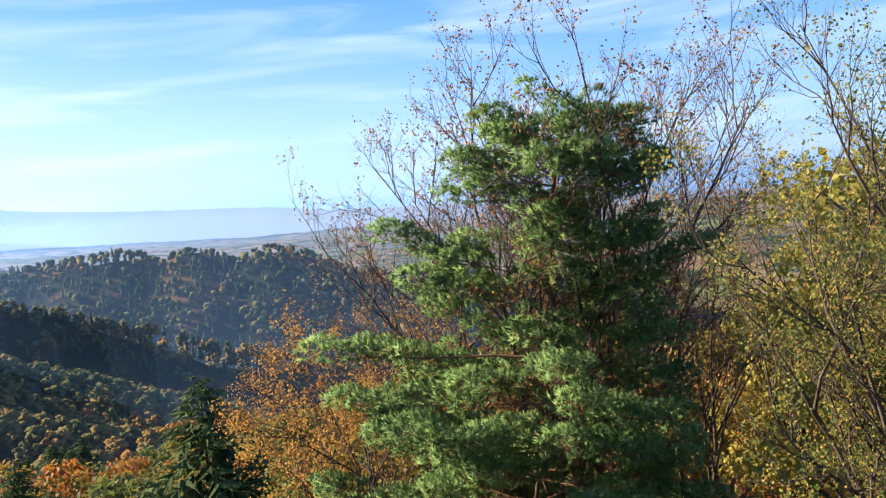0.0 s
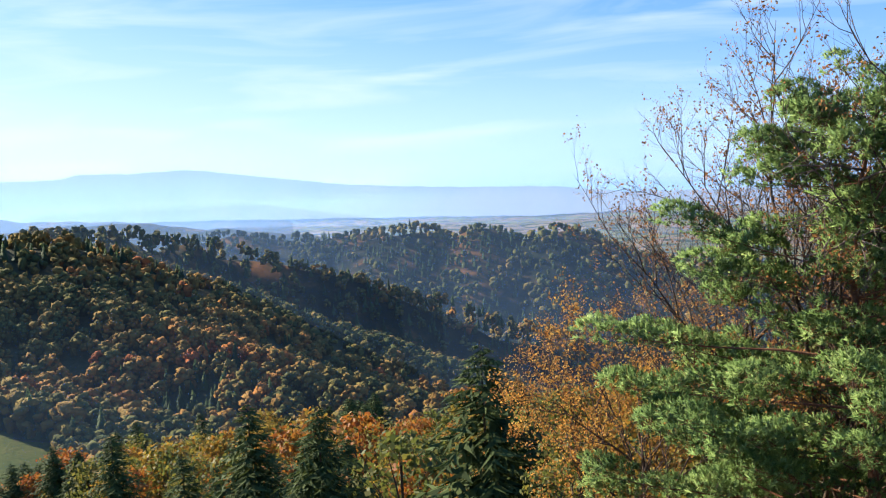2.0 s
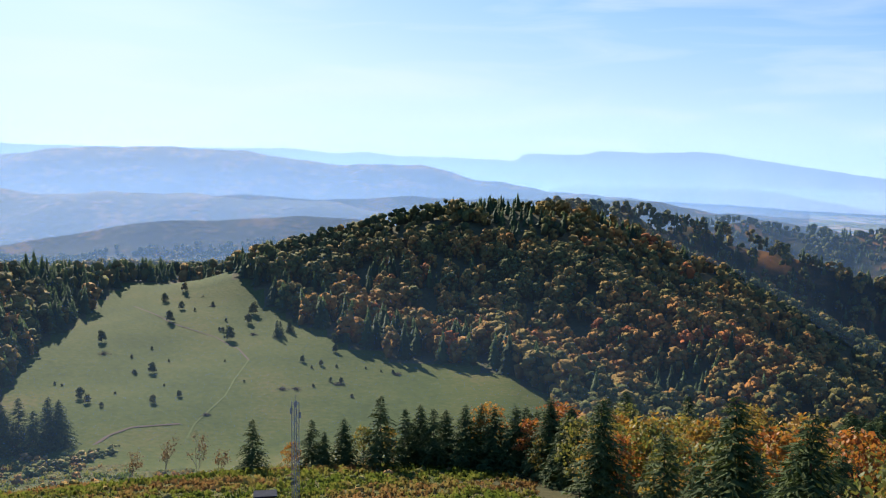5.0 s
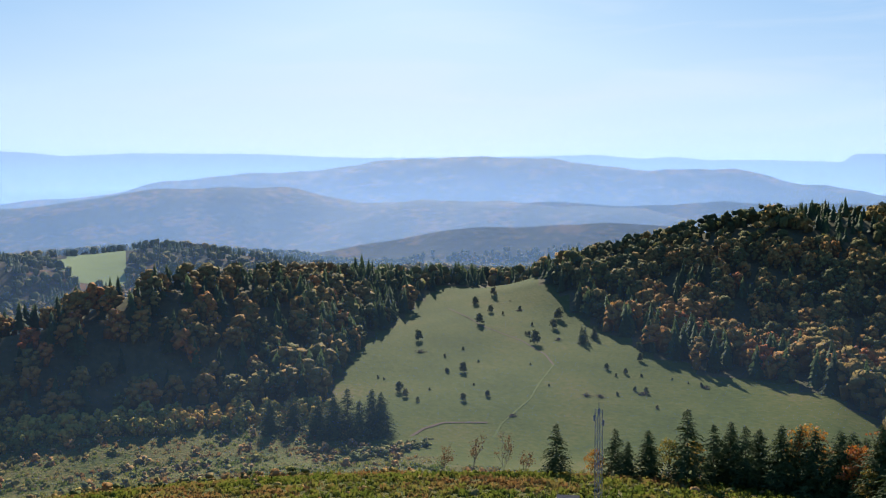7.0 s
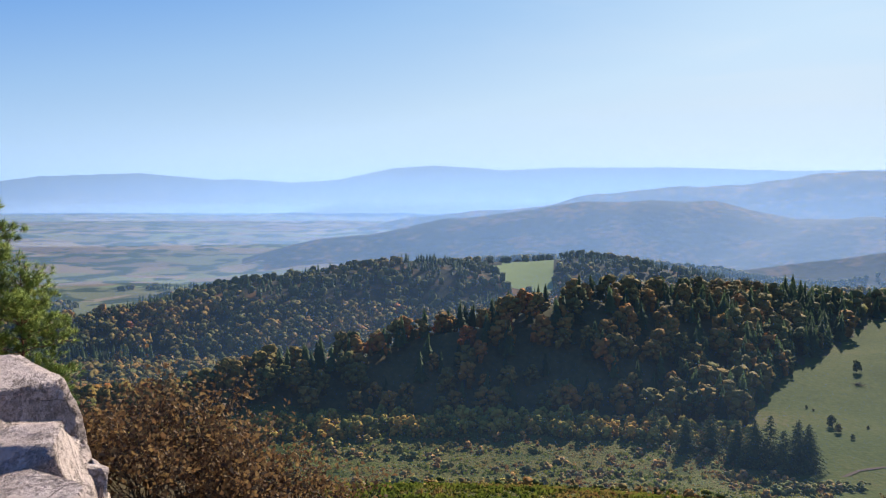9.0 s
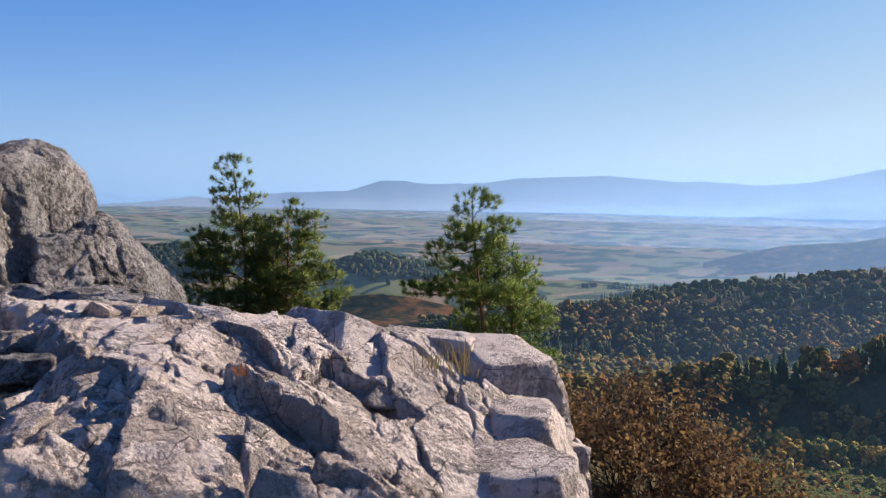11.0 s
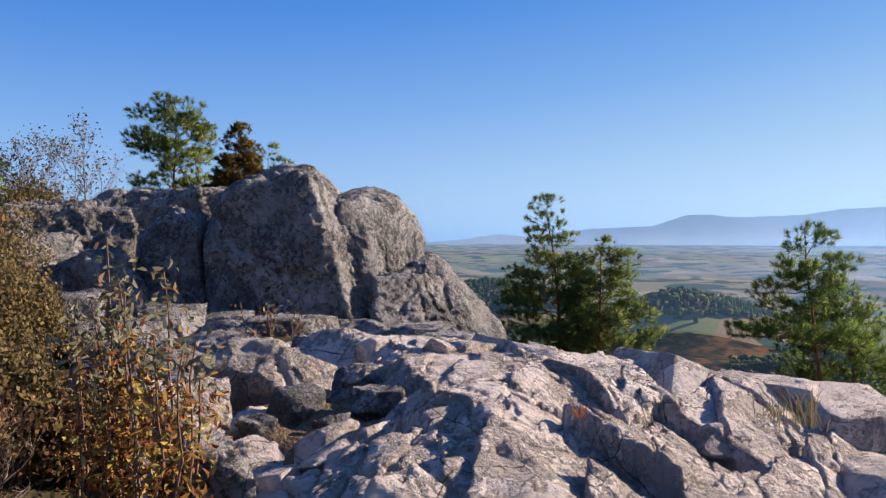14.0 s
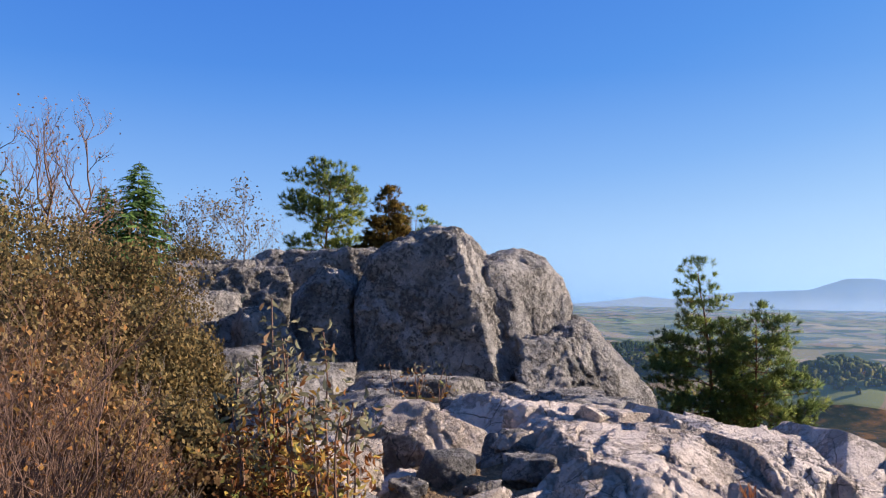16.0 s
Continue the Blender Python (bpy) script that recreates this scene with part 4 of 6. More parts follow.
def earth_patch():
    """Dry soil lodged in the hollow of the shelf."""
    uu, vv = np.meshgrid(np.linspace(-2.1, -.55, 40), np.linspace(4.2, 6.6, 50))
    flat = np.stack([uu.ravel(), vv.ravel(), 0 * uu.ravel()], -1)
    pos = uu[..., None] * np.array(U) + vv[..., None] * np.array(V)
    pos[..., 2] = -1.0 - .06 - .05 * (6 - vv) + .09 * fractal(flat, 5, 3.0).reshape(uu.shape) - .5 * np.maximum(np.hypot((uu + 1.2) / .6, (vv - 5.3) / .85) - .85, 0)
    idx = np.arange(2000).reshape(50, 40)
    quads = np.stack([idx[:-1, :-1], idx[:-1, 1:], idx[1:, 1:], idx[1:, :-1]], -1).reshape(-1, 4)
    return tagged(new("earth_patch", fast_mesh("earth_patch", pos.reshape(-1, 3), quads, M_LITTER, True, 4)), "dry brown soil lodged between the rocks", "soil", "", "structure")


earth_patch()


# ---- trees ----
def tube(points, radii, sides=5):
    """Corners and faces of a bent, tapering stem."""
    pts = [Vector(p) for p in points]
    vs, fs = [], []
    for i, p in enumerate(pts):
        way = (pts[min(i + 1, len(pts) - 1)] - pts[max(i - 1, 0)]).normalized()
        side = way.cross(Vector((.31, .92, .2))).normalized()
        up = way.cross(side)
        for j in range(sides):
            a = 2 * math.pi * j / sides
            vs.append(p + (side * math.cos(a) + up * math.sin(a)) * radii[i])
        if i:
            b = (i - 1) * sides
            for j in range(sides):
                k = (j + 1) % sides
                fs.append((b + j, b + k, b + sides + k, b + sides + j))
    return vs, fs


class Bush:
    """Collects stems and leaves of one plant."""

    def __init__(self, seed):
        self.g = random.Random(seed)
        self.v, self.f, self.tips = [], [], []

    def stem(self, points, radii, sides=5):
        vs, fs = tube(points, radii, sides)
        n = len(self.v)
        self.v += vs
        self.f += [tuple(i + n for i in f) for f in fs]

    def branch(self, start, way, length, radius, level, kids=5, spread=.7, rise=.12, bend=.22):
        """A limb that forks into finer ones; leaves grow along the last."""
        g = self.g
        steps = 4 if level else 2
        pts, p, w = [start.copy()], start.copy(), way.normalized()
        for _ in range(steps):
            w = (w + Vector((g.gauss(0, bend), g.gauss(0, bend), g.gauss(0, bend) + rise))).normalized()
            p = p + w * length / steps
            pts.append(p.copy())
        radii = [radius * (1 - .75 * i / steps) for i in range(steps + 1)]
        self.stem(pts, radii, 6 if level > 2 else 4 if level else 3)
        if level == 0:
            self.tips += [(q, w.copy()) for q in pts[1:]]
            return
        for i in range(kids):
            k = (i + 1 + g.uniform(-.3, .3)) / (kids + .5)
            k = max(.15, min(.98, .2 + .8 * k))
            j = min(int(k * steps), steps - 1)
            q = pts[j].lerp(pts[j + 1], k * steps - j)
            out = (pts[j + 1] - pts[j]).normalized()
            around = Vector((g.gauss(0, 1), g.gauss(0, 1), g.gauss(0, .8)))
            around = (around - out * around.dot(out)).normalized()
            self.branch(q, out * (1 - spread * .5) + around * spread, length * g.uniform(.42, .62) * (1.15 - .4 * k), radius * .6 * (1.1 - .45 * k), level - 1, kids, spread, rise, bend)

    def wood(self, name, mat):
        return mesh_of(name, self.v, self.f, mat, True)


def leaves(name, tips, per, size, reach, mat, seed, droop=0.0, full=False):
    """Small pointed leaves round the given tips."""
    g = np.random.default_rng(seed)
    p = np.repeat(np.array([t[0][:] for t in tips]), per, 0)
    p = p + g.normal(0, reach, p.shape)
    n = len(p)
    a = g.normal(size=(n, 3))
    a[:, 2] -= droop
    a /= np.linalg.norm(a, axis=1, keepdims=True)
    b = np.cross(a, g.normal(size=(n, 3)))
    b /= np.linalg.norm(b, axis=1, keepdims=True)
    s = (size * g.uniform(.6, 1.3, n))[:, None]
    bow = np.cross(a, b) * s * .15
    if full:
        v = np.stack([p, p + a * s * .28 + b * s * .14 + bow, p + a * s * .6 + b * s * .12 + bow * 1.8, p + a * s, p + a * s * .6 - b * s * .12 + bow * 1.8, p + a * s * .28 - b * s * .14 + bow], 1)
        return fast_mesh(name, v.reshape(-1, 3), np.arange(n * 6).reshape(-1, 6), mat, False, 6)
    v = np.stack([p, p + a * s * .5 + b * s * .33 + bow, p + a * s, p + a * s * .5 - b * s * .33 + bow], 1)
    return fast_mesh(name, v.reshape(-1, 3), np.arange(n * 4).reshape(-1, 4), mat, False, 4)


def needles(name, tufts, per, length, width, mat, seed):
    """Brushes of needles: place, outward way, size, way out of the cushion and tint of each tuft."""
    g = np.random.default_rng(seed)
    c = np.repeat(np.array([t[0][:] for t in tufts]), per, 0)
    w = np.repeat(np.array([t[1][:] for t in tufts]), per, 0)
    k = np.repeat(np.array([t[2] for t in tufts]), per)[:, None]
    o = np.repeat(np.array([t[3][:] for t in tufts]), per, 0)
    tint = np.repeat(np.array([t[4] for t in tufts]), per)
    n = len(c)
    d = w * .7 + g.normal(0, .52, (n, 3))
    d /= np.linalg.norm(d, axis=1, keepdims=True)
    base = c + w * g.uniform(-.5, .4, (n, 1)) * length * k
    side = np.cross(d, g.normal(size=(n, 3)))
    side *= width / np.linalg.norm(side, axis=1, keepdims=True) * .5 * k
    tip = base + d * length * k * g.uniform(.7, 1.15, (n, 1))
    v = np.stack([base - side, base + side, tip + side * .4, tip - side * .4], 1)
    o = o * .55 + w * .3 + d * .8
    o /= np.linalg.norm(o, axis=1, keepdims=True)
    me = fast_mesh(name, v.reshape(-1, 3), np.arange(n * 4).reshape(-1, 4), mat, False, 4, np.repeat(o, 4, 0))
    me.attributes.new("tint", "FLOAT", "POINT").data.foreach_set("value", np.clip(np.repeat(tint + g.normal(0, .1, n), 4), 0, 1).astype(np.float32))
    return me


def pine(name, az, foot, height, outline, pad, per_pad, per, length, width, seed, label, mat, bends=(), gap=None, open_front=(0, 0), dead=(), thick=.013, full=.9):
    """A Scots pine. outline: drop below the top, reach to the left and to the right as the lookout sees it; pad: radius of the cushions of needles."""
    g = random.Random(seed)
    thing = new(name)
    thing.matrix_basis = Matrix.Translation(foot) @ Matrix.Rotation(radians(az), 4, "Z")
    tagged(thing, label, "tree", "pine trees")
    drops, lefts, rights = zip(*outline)
    b = Bush(seed)
    line = [Vector((0, 0, -.5))]
    for i in range(1, 13):
        k = i / 12
        sway = float(np.interp(height * (1 - k), [q[0] for q in bends], [q[1] for q in bends])) if bends else 0
        line.append(Vector((sway + g.gauss(0, .003) * height, g.gauss(0, .004) * height, height * k)))
    r0 = height * thick
    b.stem(line, [r0 * (1 - .86 * i / 12) for i in range(13)], 9)
    part_of("trunk", b.wood("trunk", M_PINEBARK), thing, "reddish flaking bark")
    limbs, out = Bush(seed + 1), []
    gap = gap or pad * 1.05
    drop, turn = .15 * gap, g.uniform(0, 6)
    while drop < drops[-1]:
        z = height - drop
        j = max(0, min(11, int(z / height * 12)))
        start = line[j].lerp(line[j + 1], z / height * 12 - j)
        left, right = float(np.interp(drop, drops, lefts)), float(np.interp(drop, drops, rights))
        count = max(3, min(7, int(2.2 + 1.1 * (left + right) / pad / 2)))
        turn += 1.1
        for i in range(count):
            a = turn + i * 6.283 / count + g.uniform(-.35, .35)
            c, sn = math.cos(a), math.sin(a)
            wide = right if c > 0 else left
            reach = 1 / math.sqrt((c / wide) ** 2 + (sn / (.42 * (left + right))) ** 2) * g.uniform(.68, 1.06)
            if open_front[0] < drop < open_front[1] and sn < -.35:
                reach *= .25
            w = Vector((c, sn, .22 - .3 * min(1, drop / drops[-1]) + g.gauss(0, .13))).normalized()
            pts, p = [start], start + Vector((0, 0, g.uniform(-.5, .5) * gap))
            for q in range(4):
                w = (w + Vector((g.gauss(0, .1), g.gauss(0, .1), g.gauss(0, .05) + .05))).normalized()
                p = p + w * reach / 4
                pts.append(p.copy())
            limbs.stem(pts, [max(.003, r0 * .3 * min(1, reach / max(lefts)) * (1 - .21 * q)) for q in range(5)], 5)
            side = w.cross(Vector((0, 0, 1))).normalized()
            n_pads = max(1, round(reach / pad * full))
            for m in range(n_pads):
                t = 1 - .62 * (m / n_pads) ** 1.2 + g.uniform(-.05, .03)
                q4 = min(3, int(t * 4))
                root = pts[q4].lerp(pts[q4 + 1], t * 4 - q4)
                big = pad * g.uniform(.65, 1.2) * (.75 + .25 * min(1, reach / pad / 2))
                mid = root + side * g.gauss(0, .5) * pad * (1.6 - t) + Vector((0, 0, .18 * big))
                limbs.stem([root, root.lerp(mid, .6) - Vector((0, 0, .06 * big)), mid], [max(.002, r0 * .1), max(.002, r0 * .07), .002], 4)
                hue = g.gauss(.45, .13)
                for _ in range(max(4, int(per_pad * (big / pad) ** 2))):
                    f, r = g.uniform(0, 6.283), math.sqrt(g.random())
                    dome = Vector((math.cos(f) * r, math.sin(f) * r, (.72 if g.random() < .8 else -.25) * math.sqrt(max(0, 1 - r * r))))
                    e = mid + dome * big
                    o = (dome + Vector((0, 0, .18))).normalized()
                    ow = (o * .7 + w * .35 + Vector((g.gauss(0, .3), g.gauss(0, .3), .25 + g.gauss(0, .2)))).normalized()
                    out.append((e, ow, g.uniform(.7, 1.2), o, hue + g.gauss(0, .16)))
                    if g.random() < .2:
                        limbs.stem([mid.lerp(e, .1), e], [max(.002, r0 * .045), .002], 3)
        drop += gap * g.uniform(.75, 1.2)
    tagged(part_of("branchwork", limbs.wood("branchwork", M_PINEBARK), thing), kind="stuff")
    if dead:
        dry = Bush(seed + 2)
        for i in range(9):
            d = dead[0] + (dead[1] - dead[0]) * i / 9
            j = max(0, min(11, int((height - d) / height * 12)))
            dry.branch(line[j].lerp(line[j + 1], (height - d) / height * 12 - j), Vector((-1 + .5 * (i % 3), -.75, .25 - .1 * i)), dead[2] * dry.g.uniform(.6, 1.1), .035, 2, 4, .55, -.03, .2)
        tagged(part_of("dead_branch", dry.wood("dead_branch", M_GREYWOOD), thing, "bare grey dead branches"), kind="stuff")
    part_of("crown", needles("crown", out, per, length, width, mat, seed), thing, "dense brushes of green needles")
    return thing


def ground_z(p):
    return float(land(np.array([p.x]), np.array([p.y]))[0])


def stand(az, dist, sink=0.0):
    p = at(az, dist, 0)
    p.z = ground_z(p) - sink
    return p


M_DARKPINE = leafy("shaded_pine_needles", [(0.0, (0.065, 0.1, 0.03)), (0.5, (0.15, 0.19, 0.045)), (1.0, (0.34, 0.33, 0.08))], "tint", 0.6, 0.28)
M_YOUNGPINE = leafy("young_pine_needles", [(0.0, (0.09, 0.14, 0.03)), (0.6, (0.19, 0.25, 0.05)), (1.0, (0.32, 0.34, 0.08))], "tint", 0.6, 0.25)
M_RUSTY = leafy("rusty_needles", [(0.0, (0.10, 0.065, 0.015)), (0.6, (0.17, 0.10, 0.02)), (1.0, (0.22, 0.15, 0.035))], "tint", 0.6, 0.25)
p = stand(-7.0, 20.5)
pine("pine_tree", -7.0, p, 1.42 - p.z, [(0, 0.79, 1.15), (0.5, 1.58, 1.84), (1.1, 1.58, 2.18), (1.6, 2.6, 2.42), (2.6, 3.05, 2.76), (3.4, 3.73, 2.99), (4.2, 4.63, 3.79), (5, 5.08, 3.22), (6, 6.1, 2.99), (6.8, 6.21, 2.76), (7.6, 6.78, 3.45), (8.8, 7.57, 3.45), (10.4, 7.8, 3.68)], .46, 42, 15, .12, .021, 5, "large green Scots pine with a rough reddish trunk", M_PINE,
     [(0, .45), (1.2, .2), (2.4, -.1), (4, -.15), (6, -.05), (8, .05), (14, .1)], .46, (2.3, 6.0), (1.5, 3.4, 1.9), full=.74)
p = stand(123.0, 9.8)
pine("pine_tree", 123.0, p, -.03 - p.z, [(0, .08, .08), (.3, .25, .3), (.6, .62, .5), (.85, .5, .42), (1.1, .8, .55), (1.3, .55, .5)], .12, 10, 42, .058, .0042, 8, "young sunlit pine behind the rock shelf", M_YOUNGPINE, [(0, -.12), (.6, -.08), (1.3, .02), (3, .1)], .19)
p = stand(121.0, 10.5)
pine("pine_tree", 121.0, p, -.75 - p.z, [(0, .1, .1), (.3, .5, .3), (.7, .75, .4), (1.2, .8, .5), (1.6, .7, .5)], .15, 12, 40, .058, .0042, 9, "young sunlit pine behind the rock shelf", M_YOUNGPINE, (), .15)
p = stand(138.4, 16.2)
pine("pine_tree", 138.4, p, .36 - p.z, [(0, .12, .12), (.45, .45, .35), (.9, .5, .4), (1.5, .85, .55), (2.1, 1.25, .8), (2.7, 1.35, .9), (3.6, 1.2, .9)], .22, 15, 32, .085, .008, 12, "dense dark pine behind the rock shelf", M_DARKPINE, [(0, -.25), (1, -.12), (2, 0), (6, 0)], .24)
p = stand(135.9, 16.0)
pine("pine_tree", 135.9, p, -.42 - p.z, [(0, .2, .3), (.4, .5, .5), (.9, .7, .85), (1.5, .7, 1.05), (2.1, .8, .95), (2.8, .8, .9)], .22, 15, 32, .085, .008, 13, "dense dark pine behind the rock shelf", M_DARKPINE, (), .24)
p = stand(162.9, 15.5)
pine("pine_tree", 162.9, p, 1.95 - p.z, [(0, .35, .35), (.3, .65, .5), (.6, .95, .75), (1.0, .65, .7), (1.4, .8, .7), (1.9, .6, .6)], .2, 14, 32, .075, .0075, 15, "small pine behind the boulders", M_DARKPINE, [(0, .05), (1, 0), (4, -.1)], .25)
p = stand(159.0, 13.8)
pine("juniper", 159.0, p, 1.52 - p.z, [(0, .05, .05), (.3, .22, .2), (.7, .4, .36), (1.1, .5, .42), (1.8, .5, .45)], .12, 18, 20, .055, .009, 17, "rust-brown conifer behind the boulders", M_RUSTY, (), .11)
p = stand(157.2, 14.5)
pine("pine_tree", 157.2, p, 1.15 - p.z, [(0, .15, .15), (.25, .4, .4), (.7, .5, .4), (1.3, .5, .5)], .18, 14, 32, .07, .0075, 18, "small pine behind the boulders", M_DARKPINE, (), .2)


def leafy_tree(name, foot, height, spread, levels, kids, per, size, reach, mat, seed, label, stems=1, category="tree", group="broadleaf trees", rise=.12, bend=.2, bark=None, radius=None, lean=None, cluster=0):
    """A broadleaf tree or bush: stem, forking limbs, and single leaves on the twigs."""
    g = random.Random(seed)
    thing = new(name)
    thing.location = foot
    tagged(thing, label, category, group)
    b = Bush(seed)
    r0 = radius or height * .011
    for s in range(stems):
        a = g.uniform(0, 6.28)
        a = a if lean is None else 6.28 * s / stems + a * .1
        tip = Vector((math.cos(a), math.sin(a), 0)) * (spread * .35 if stems > 1 else .05)
        if lean is not None:
            tip = tip.normalized() * lean * g.uniform(.5, 1.2)
        b.branch(Vector((tip.x * .1, tip.y * .1, -.3)), Vector((tip.x, tip.y, 1)), height * g.uniform(.8, 1.0), r0, levels, kids, spread, rise, bend)
    k = height / max(v.z for v in b.v)
    b.v = [Vector((v.x * k, v.y * k, v.z * k)) for v in b.v]
    b.tips = [(t * k, w) for t, w in b.tips]
    tagged(part_of("branchwork", b.wood("branchwork", bark or M_BARK), thing), kind="stuff")
    if per:
        tips = b.tips if per >= 1 else g.sample(b.tips, int(len(b.tips) * per))
        tagged(part_of("foliage", leaves("foliage", tips, cluster or max(1, int(per)), size, reach, mat, seed), thing), kind="stuff")
    return thing


M_BEECH = leafy("beech_leaves", [(0.0, (0.16, 0.075, 0.03)), (0.5, (0.32, 0.13, 0.045)), (1.0, (0.42, 0.22, 0.07))])
M_ORANGE = leafy("orange_leaves", [(0.0, (0.26, 0.11, 0.03)), (0.5, (0.45, 0.2, 0.04)), (1.0, (0.56, 0.33, 0.07))], through=.45)
M_DRY = leafy("dry_brown_leaves", [(0.0, (0.08, 0.046, 0.026)), (0.5, (0.18, 0.1, 0.046)), (1.0, (0.3, 0.19, 0.075))])
M_YELLOW = leafy("yellow_leaves", [(0.0, (0.13, 0.05, 0.025)), (0.4, (0.27, 0.1, 0.032)), (0.62, (0.36, 0.18, 0.045)), (0.85, (0.46, 0.32, 0.08)), (1.0, (0.25, 0.26, 0.08))])
# beside and behind the big pine
leafy_tree("beech_tree", stand(-7.5, 25), 5.0 - stand(-7.5, 25).z, .5, 4, 5, .24, .085, .08, M_BEECH, 21, "nearly bare beech with a few russet leaves", 7, rise=.13, bend=.1, radius=.15, lean=.3, cluster=6)
leafy_tree("beech_tree", stand(-3, 25), 2.2 - stand(-3, 25).z, .5, 4, 5, .3, .075, .09, M_BEECH, 22, "half-bare beech with russet leaves", 4, rise=.13, bend=.12, radius=.13, lean=.35, cluster=6)
leafy_tree("beech_tree", stand(-14.5, 27), 2.4 - stand(-14.5, 27).z, .55, 4, 5, .16, .08, .12, M_ORANGE, 28, "thin beech with orange leaves", 4, rise=.14, bend=.12, radius=.1, lean=.3, cluster=6)
leafy_tree("beech_tree", stand(7.5, 27), -2.6 - stand(7.5, 27).z, .6, 4, 5, .5, .085, .12, M_ORANGE, 23, "low beech with thin orange leaves", 4, rise=.1, bend=.14, radius=.1, lean=.4, cluster=6)
for i, (a, d, top, wide, stems) in enumerate([(-29.5, 15, 3.0, .4, 2), (-33, 16, 4.6, .4, 2), (-27.5, 15.5, -.4, .4, 2), (-23.2, 29, -.2, .45, 2), (-31, 15, -.2, .45, 2), (-19.5, 31, -3.4, .5, 2), (-24.5, 16, -2.4, .4, 2)]):
    leafy_tree("broadleaf_tree", stand(a, d), top - stand(a, d).z, wide, 4, 5, .2, .06, .11, M_GREENS, 240 + i, ["tall tree with yellow-green autumn leaves", "thin tree with yellow-green autumn leaves"][i % 2], stems, rise=.13, bend=.16, radius=.11, lean=.2, cluster=18)
leafy_tree("broadleaf_tree", stand(-15, 33), -2.6 - stand(-15, 33).z, .7, 4, 5, .35, .12, .2, M_ORANGE, 27, "broadleaf tree in orange autumn leaf", 2, rise=.1, radius=.12, cluster=12)
# round the rocks
for i, (a, d, top) in enumerate([(113.6, 7.4, -1.35), (110.5, 8.0, -1.55), (116.5, 8.6, -1.9), (109.3, 6.9, -1.6), (106.6, 7.6, -1.8), (104.0, 7.3, -2.1)]):
    leafy_tree("bush", stand(a, d), top - stand(a, d).z, .6, 3, 5, 1, .045, .05, M_DRY, 31 + i, "bush with dry brown leaves below the rocks", 9, "bush", "bushes", radius=.013)


def sapling(place, height, count, seed, label, many=120):
    """Upright stems with broad leaves in loose pairs."""
    g = random.Random(seed)
    thing = new("sapling")
    thing.location = place
    tagged(thing, label, "sapling", "bushes")
    low, high = [], []
    for s in range(count):
        b = Bush(seed + s)
        a, r, h = g.uniform(0, 6.28), g.uniform(.03, .3), height * g.uniform(.62, 1.0)
        pts = [Vector((math.cos(a) * r * (.6 + .5 * k / 6) + g.gauss(0, .012), math.sin(a) * r * (.6 + .5 * k / 6) + g.gauss(0, .012), h * k / 6)) for k in range(7)]
        b.stem(pts, [.009 * (1 - .1 * k) for k in range(7)], 5)
        part_of("stem", b.wood("stem", M_REDSTEM), thing)
        for q in range(many):
            k = g.uniform(.22, 1.0) * 6
            j = min(5, int(k))
            p = pts[j].lerp(pts[j + 1], k - j) + Vector((g.gauss(0, .05), g.gauss(0, .05), 0))
            (high if k > 4.9 else low).append((p, Vector((0, 0, 1))))
    tagged(part_of("foliage", leaves("foliage", low, 1, .055, .05, M_YELLOW, seed, .6, True), thing, "yellow, rust and green leaves"), kind="stuff")
    tagged(part_of("foliage", leaves("foliage", high, 1, .06, .02, M_PALELEAF, seed, -.5, True), thing, "pale upright leaves"), kind="stuff")
    return thing


M_REDSTEM = earth("red_stems", [(0.3, (0.11, 0.06, 0.045)), (0.7, (0.22, 0.135, 0.1))], 5.0, 40.0, .3, .003)
M_PALELEAF = leafy("pale_leaves", [(0.0, (0.16, 0.14, 0.08)), (0.6, (0.26, 0.23, 0.14)), (1.0, (0.22, 0.1, 0.05))])
sapling(at(163.2, 4.25, -1.55), 1.62, 12, 71, "slender sapling with yellow and rust leaves")
sapling(at(167.5, 4.5, -1.6), 1.3, 9, 77, "slender sapling with yellow and rust leaves")
sapling(at(157.0, 8.6, -1.25), .62, 7, 83, "small dry stems before the boulder", 16)


def dense_bush(az, dist, top, width, mat, seed, label, count=5200, size=.06):
    """A thicket: many thin stems under a coat of small leaves."""
    foot = stand(az, dist, .1)
    height = top - foot.z
    thing = new("bush")
    thing.location = foot
    tagged(thing, label, "bush", "bushes")
    b = Bush(seed)
    for s in range(9):
        a = b.g.uniform(0, 6.28)
        b.branch(Vector((math.cos(a) * .1, math.sin(a) * .1, -.1)), Vector((math.cos(a) * .5, math.sin(a) * .5, 1)), height * .62, .013, 2, 5, .6, .1, .2)
    tagged(part_of("branchwork", b.wood("branchwork", M_GREYWOOD), thing), kind="stuff")
    v, f, _ = crown_leaves(seed, height, width, count, size)
    v[:, 2] = v[:, 2] * 1.25 - height * .2
    tagged(part_of("foliage", fast_mesh("foliage", v, f, mat, False, 4), thing), kind="stuff")
    return thing


M_OCHRE = leafy("ochre_leaves", [(0.0, (0.06, 0.05, 0.024)), (0.35, (0.125, 0.09, 0.038)), (0.7, (0.19, 0.12, 0.05)), (1.0, (0.27, 0.18, 0.07))])


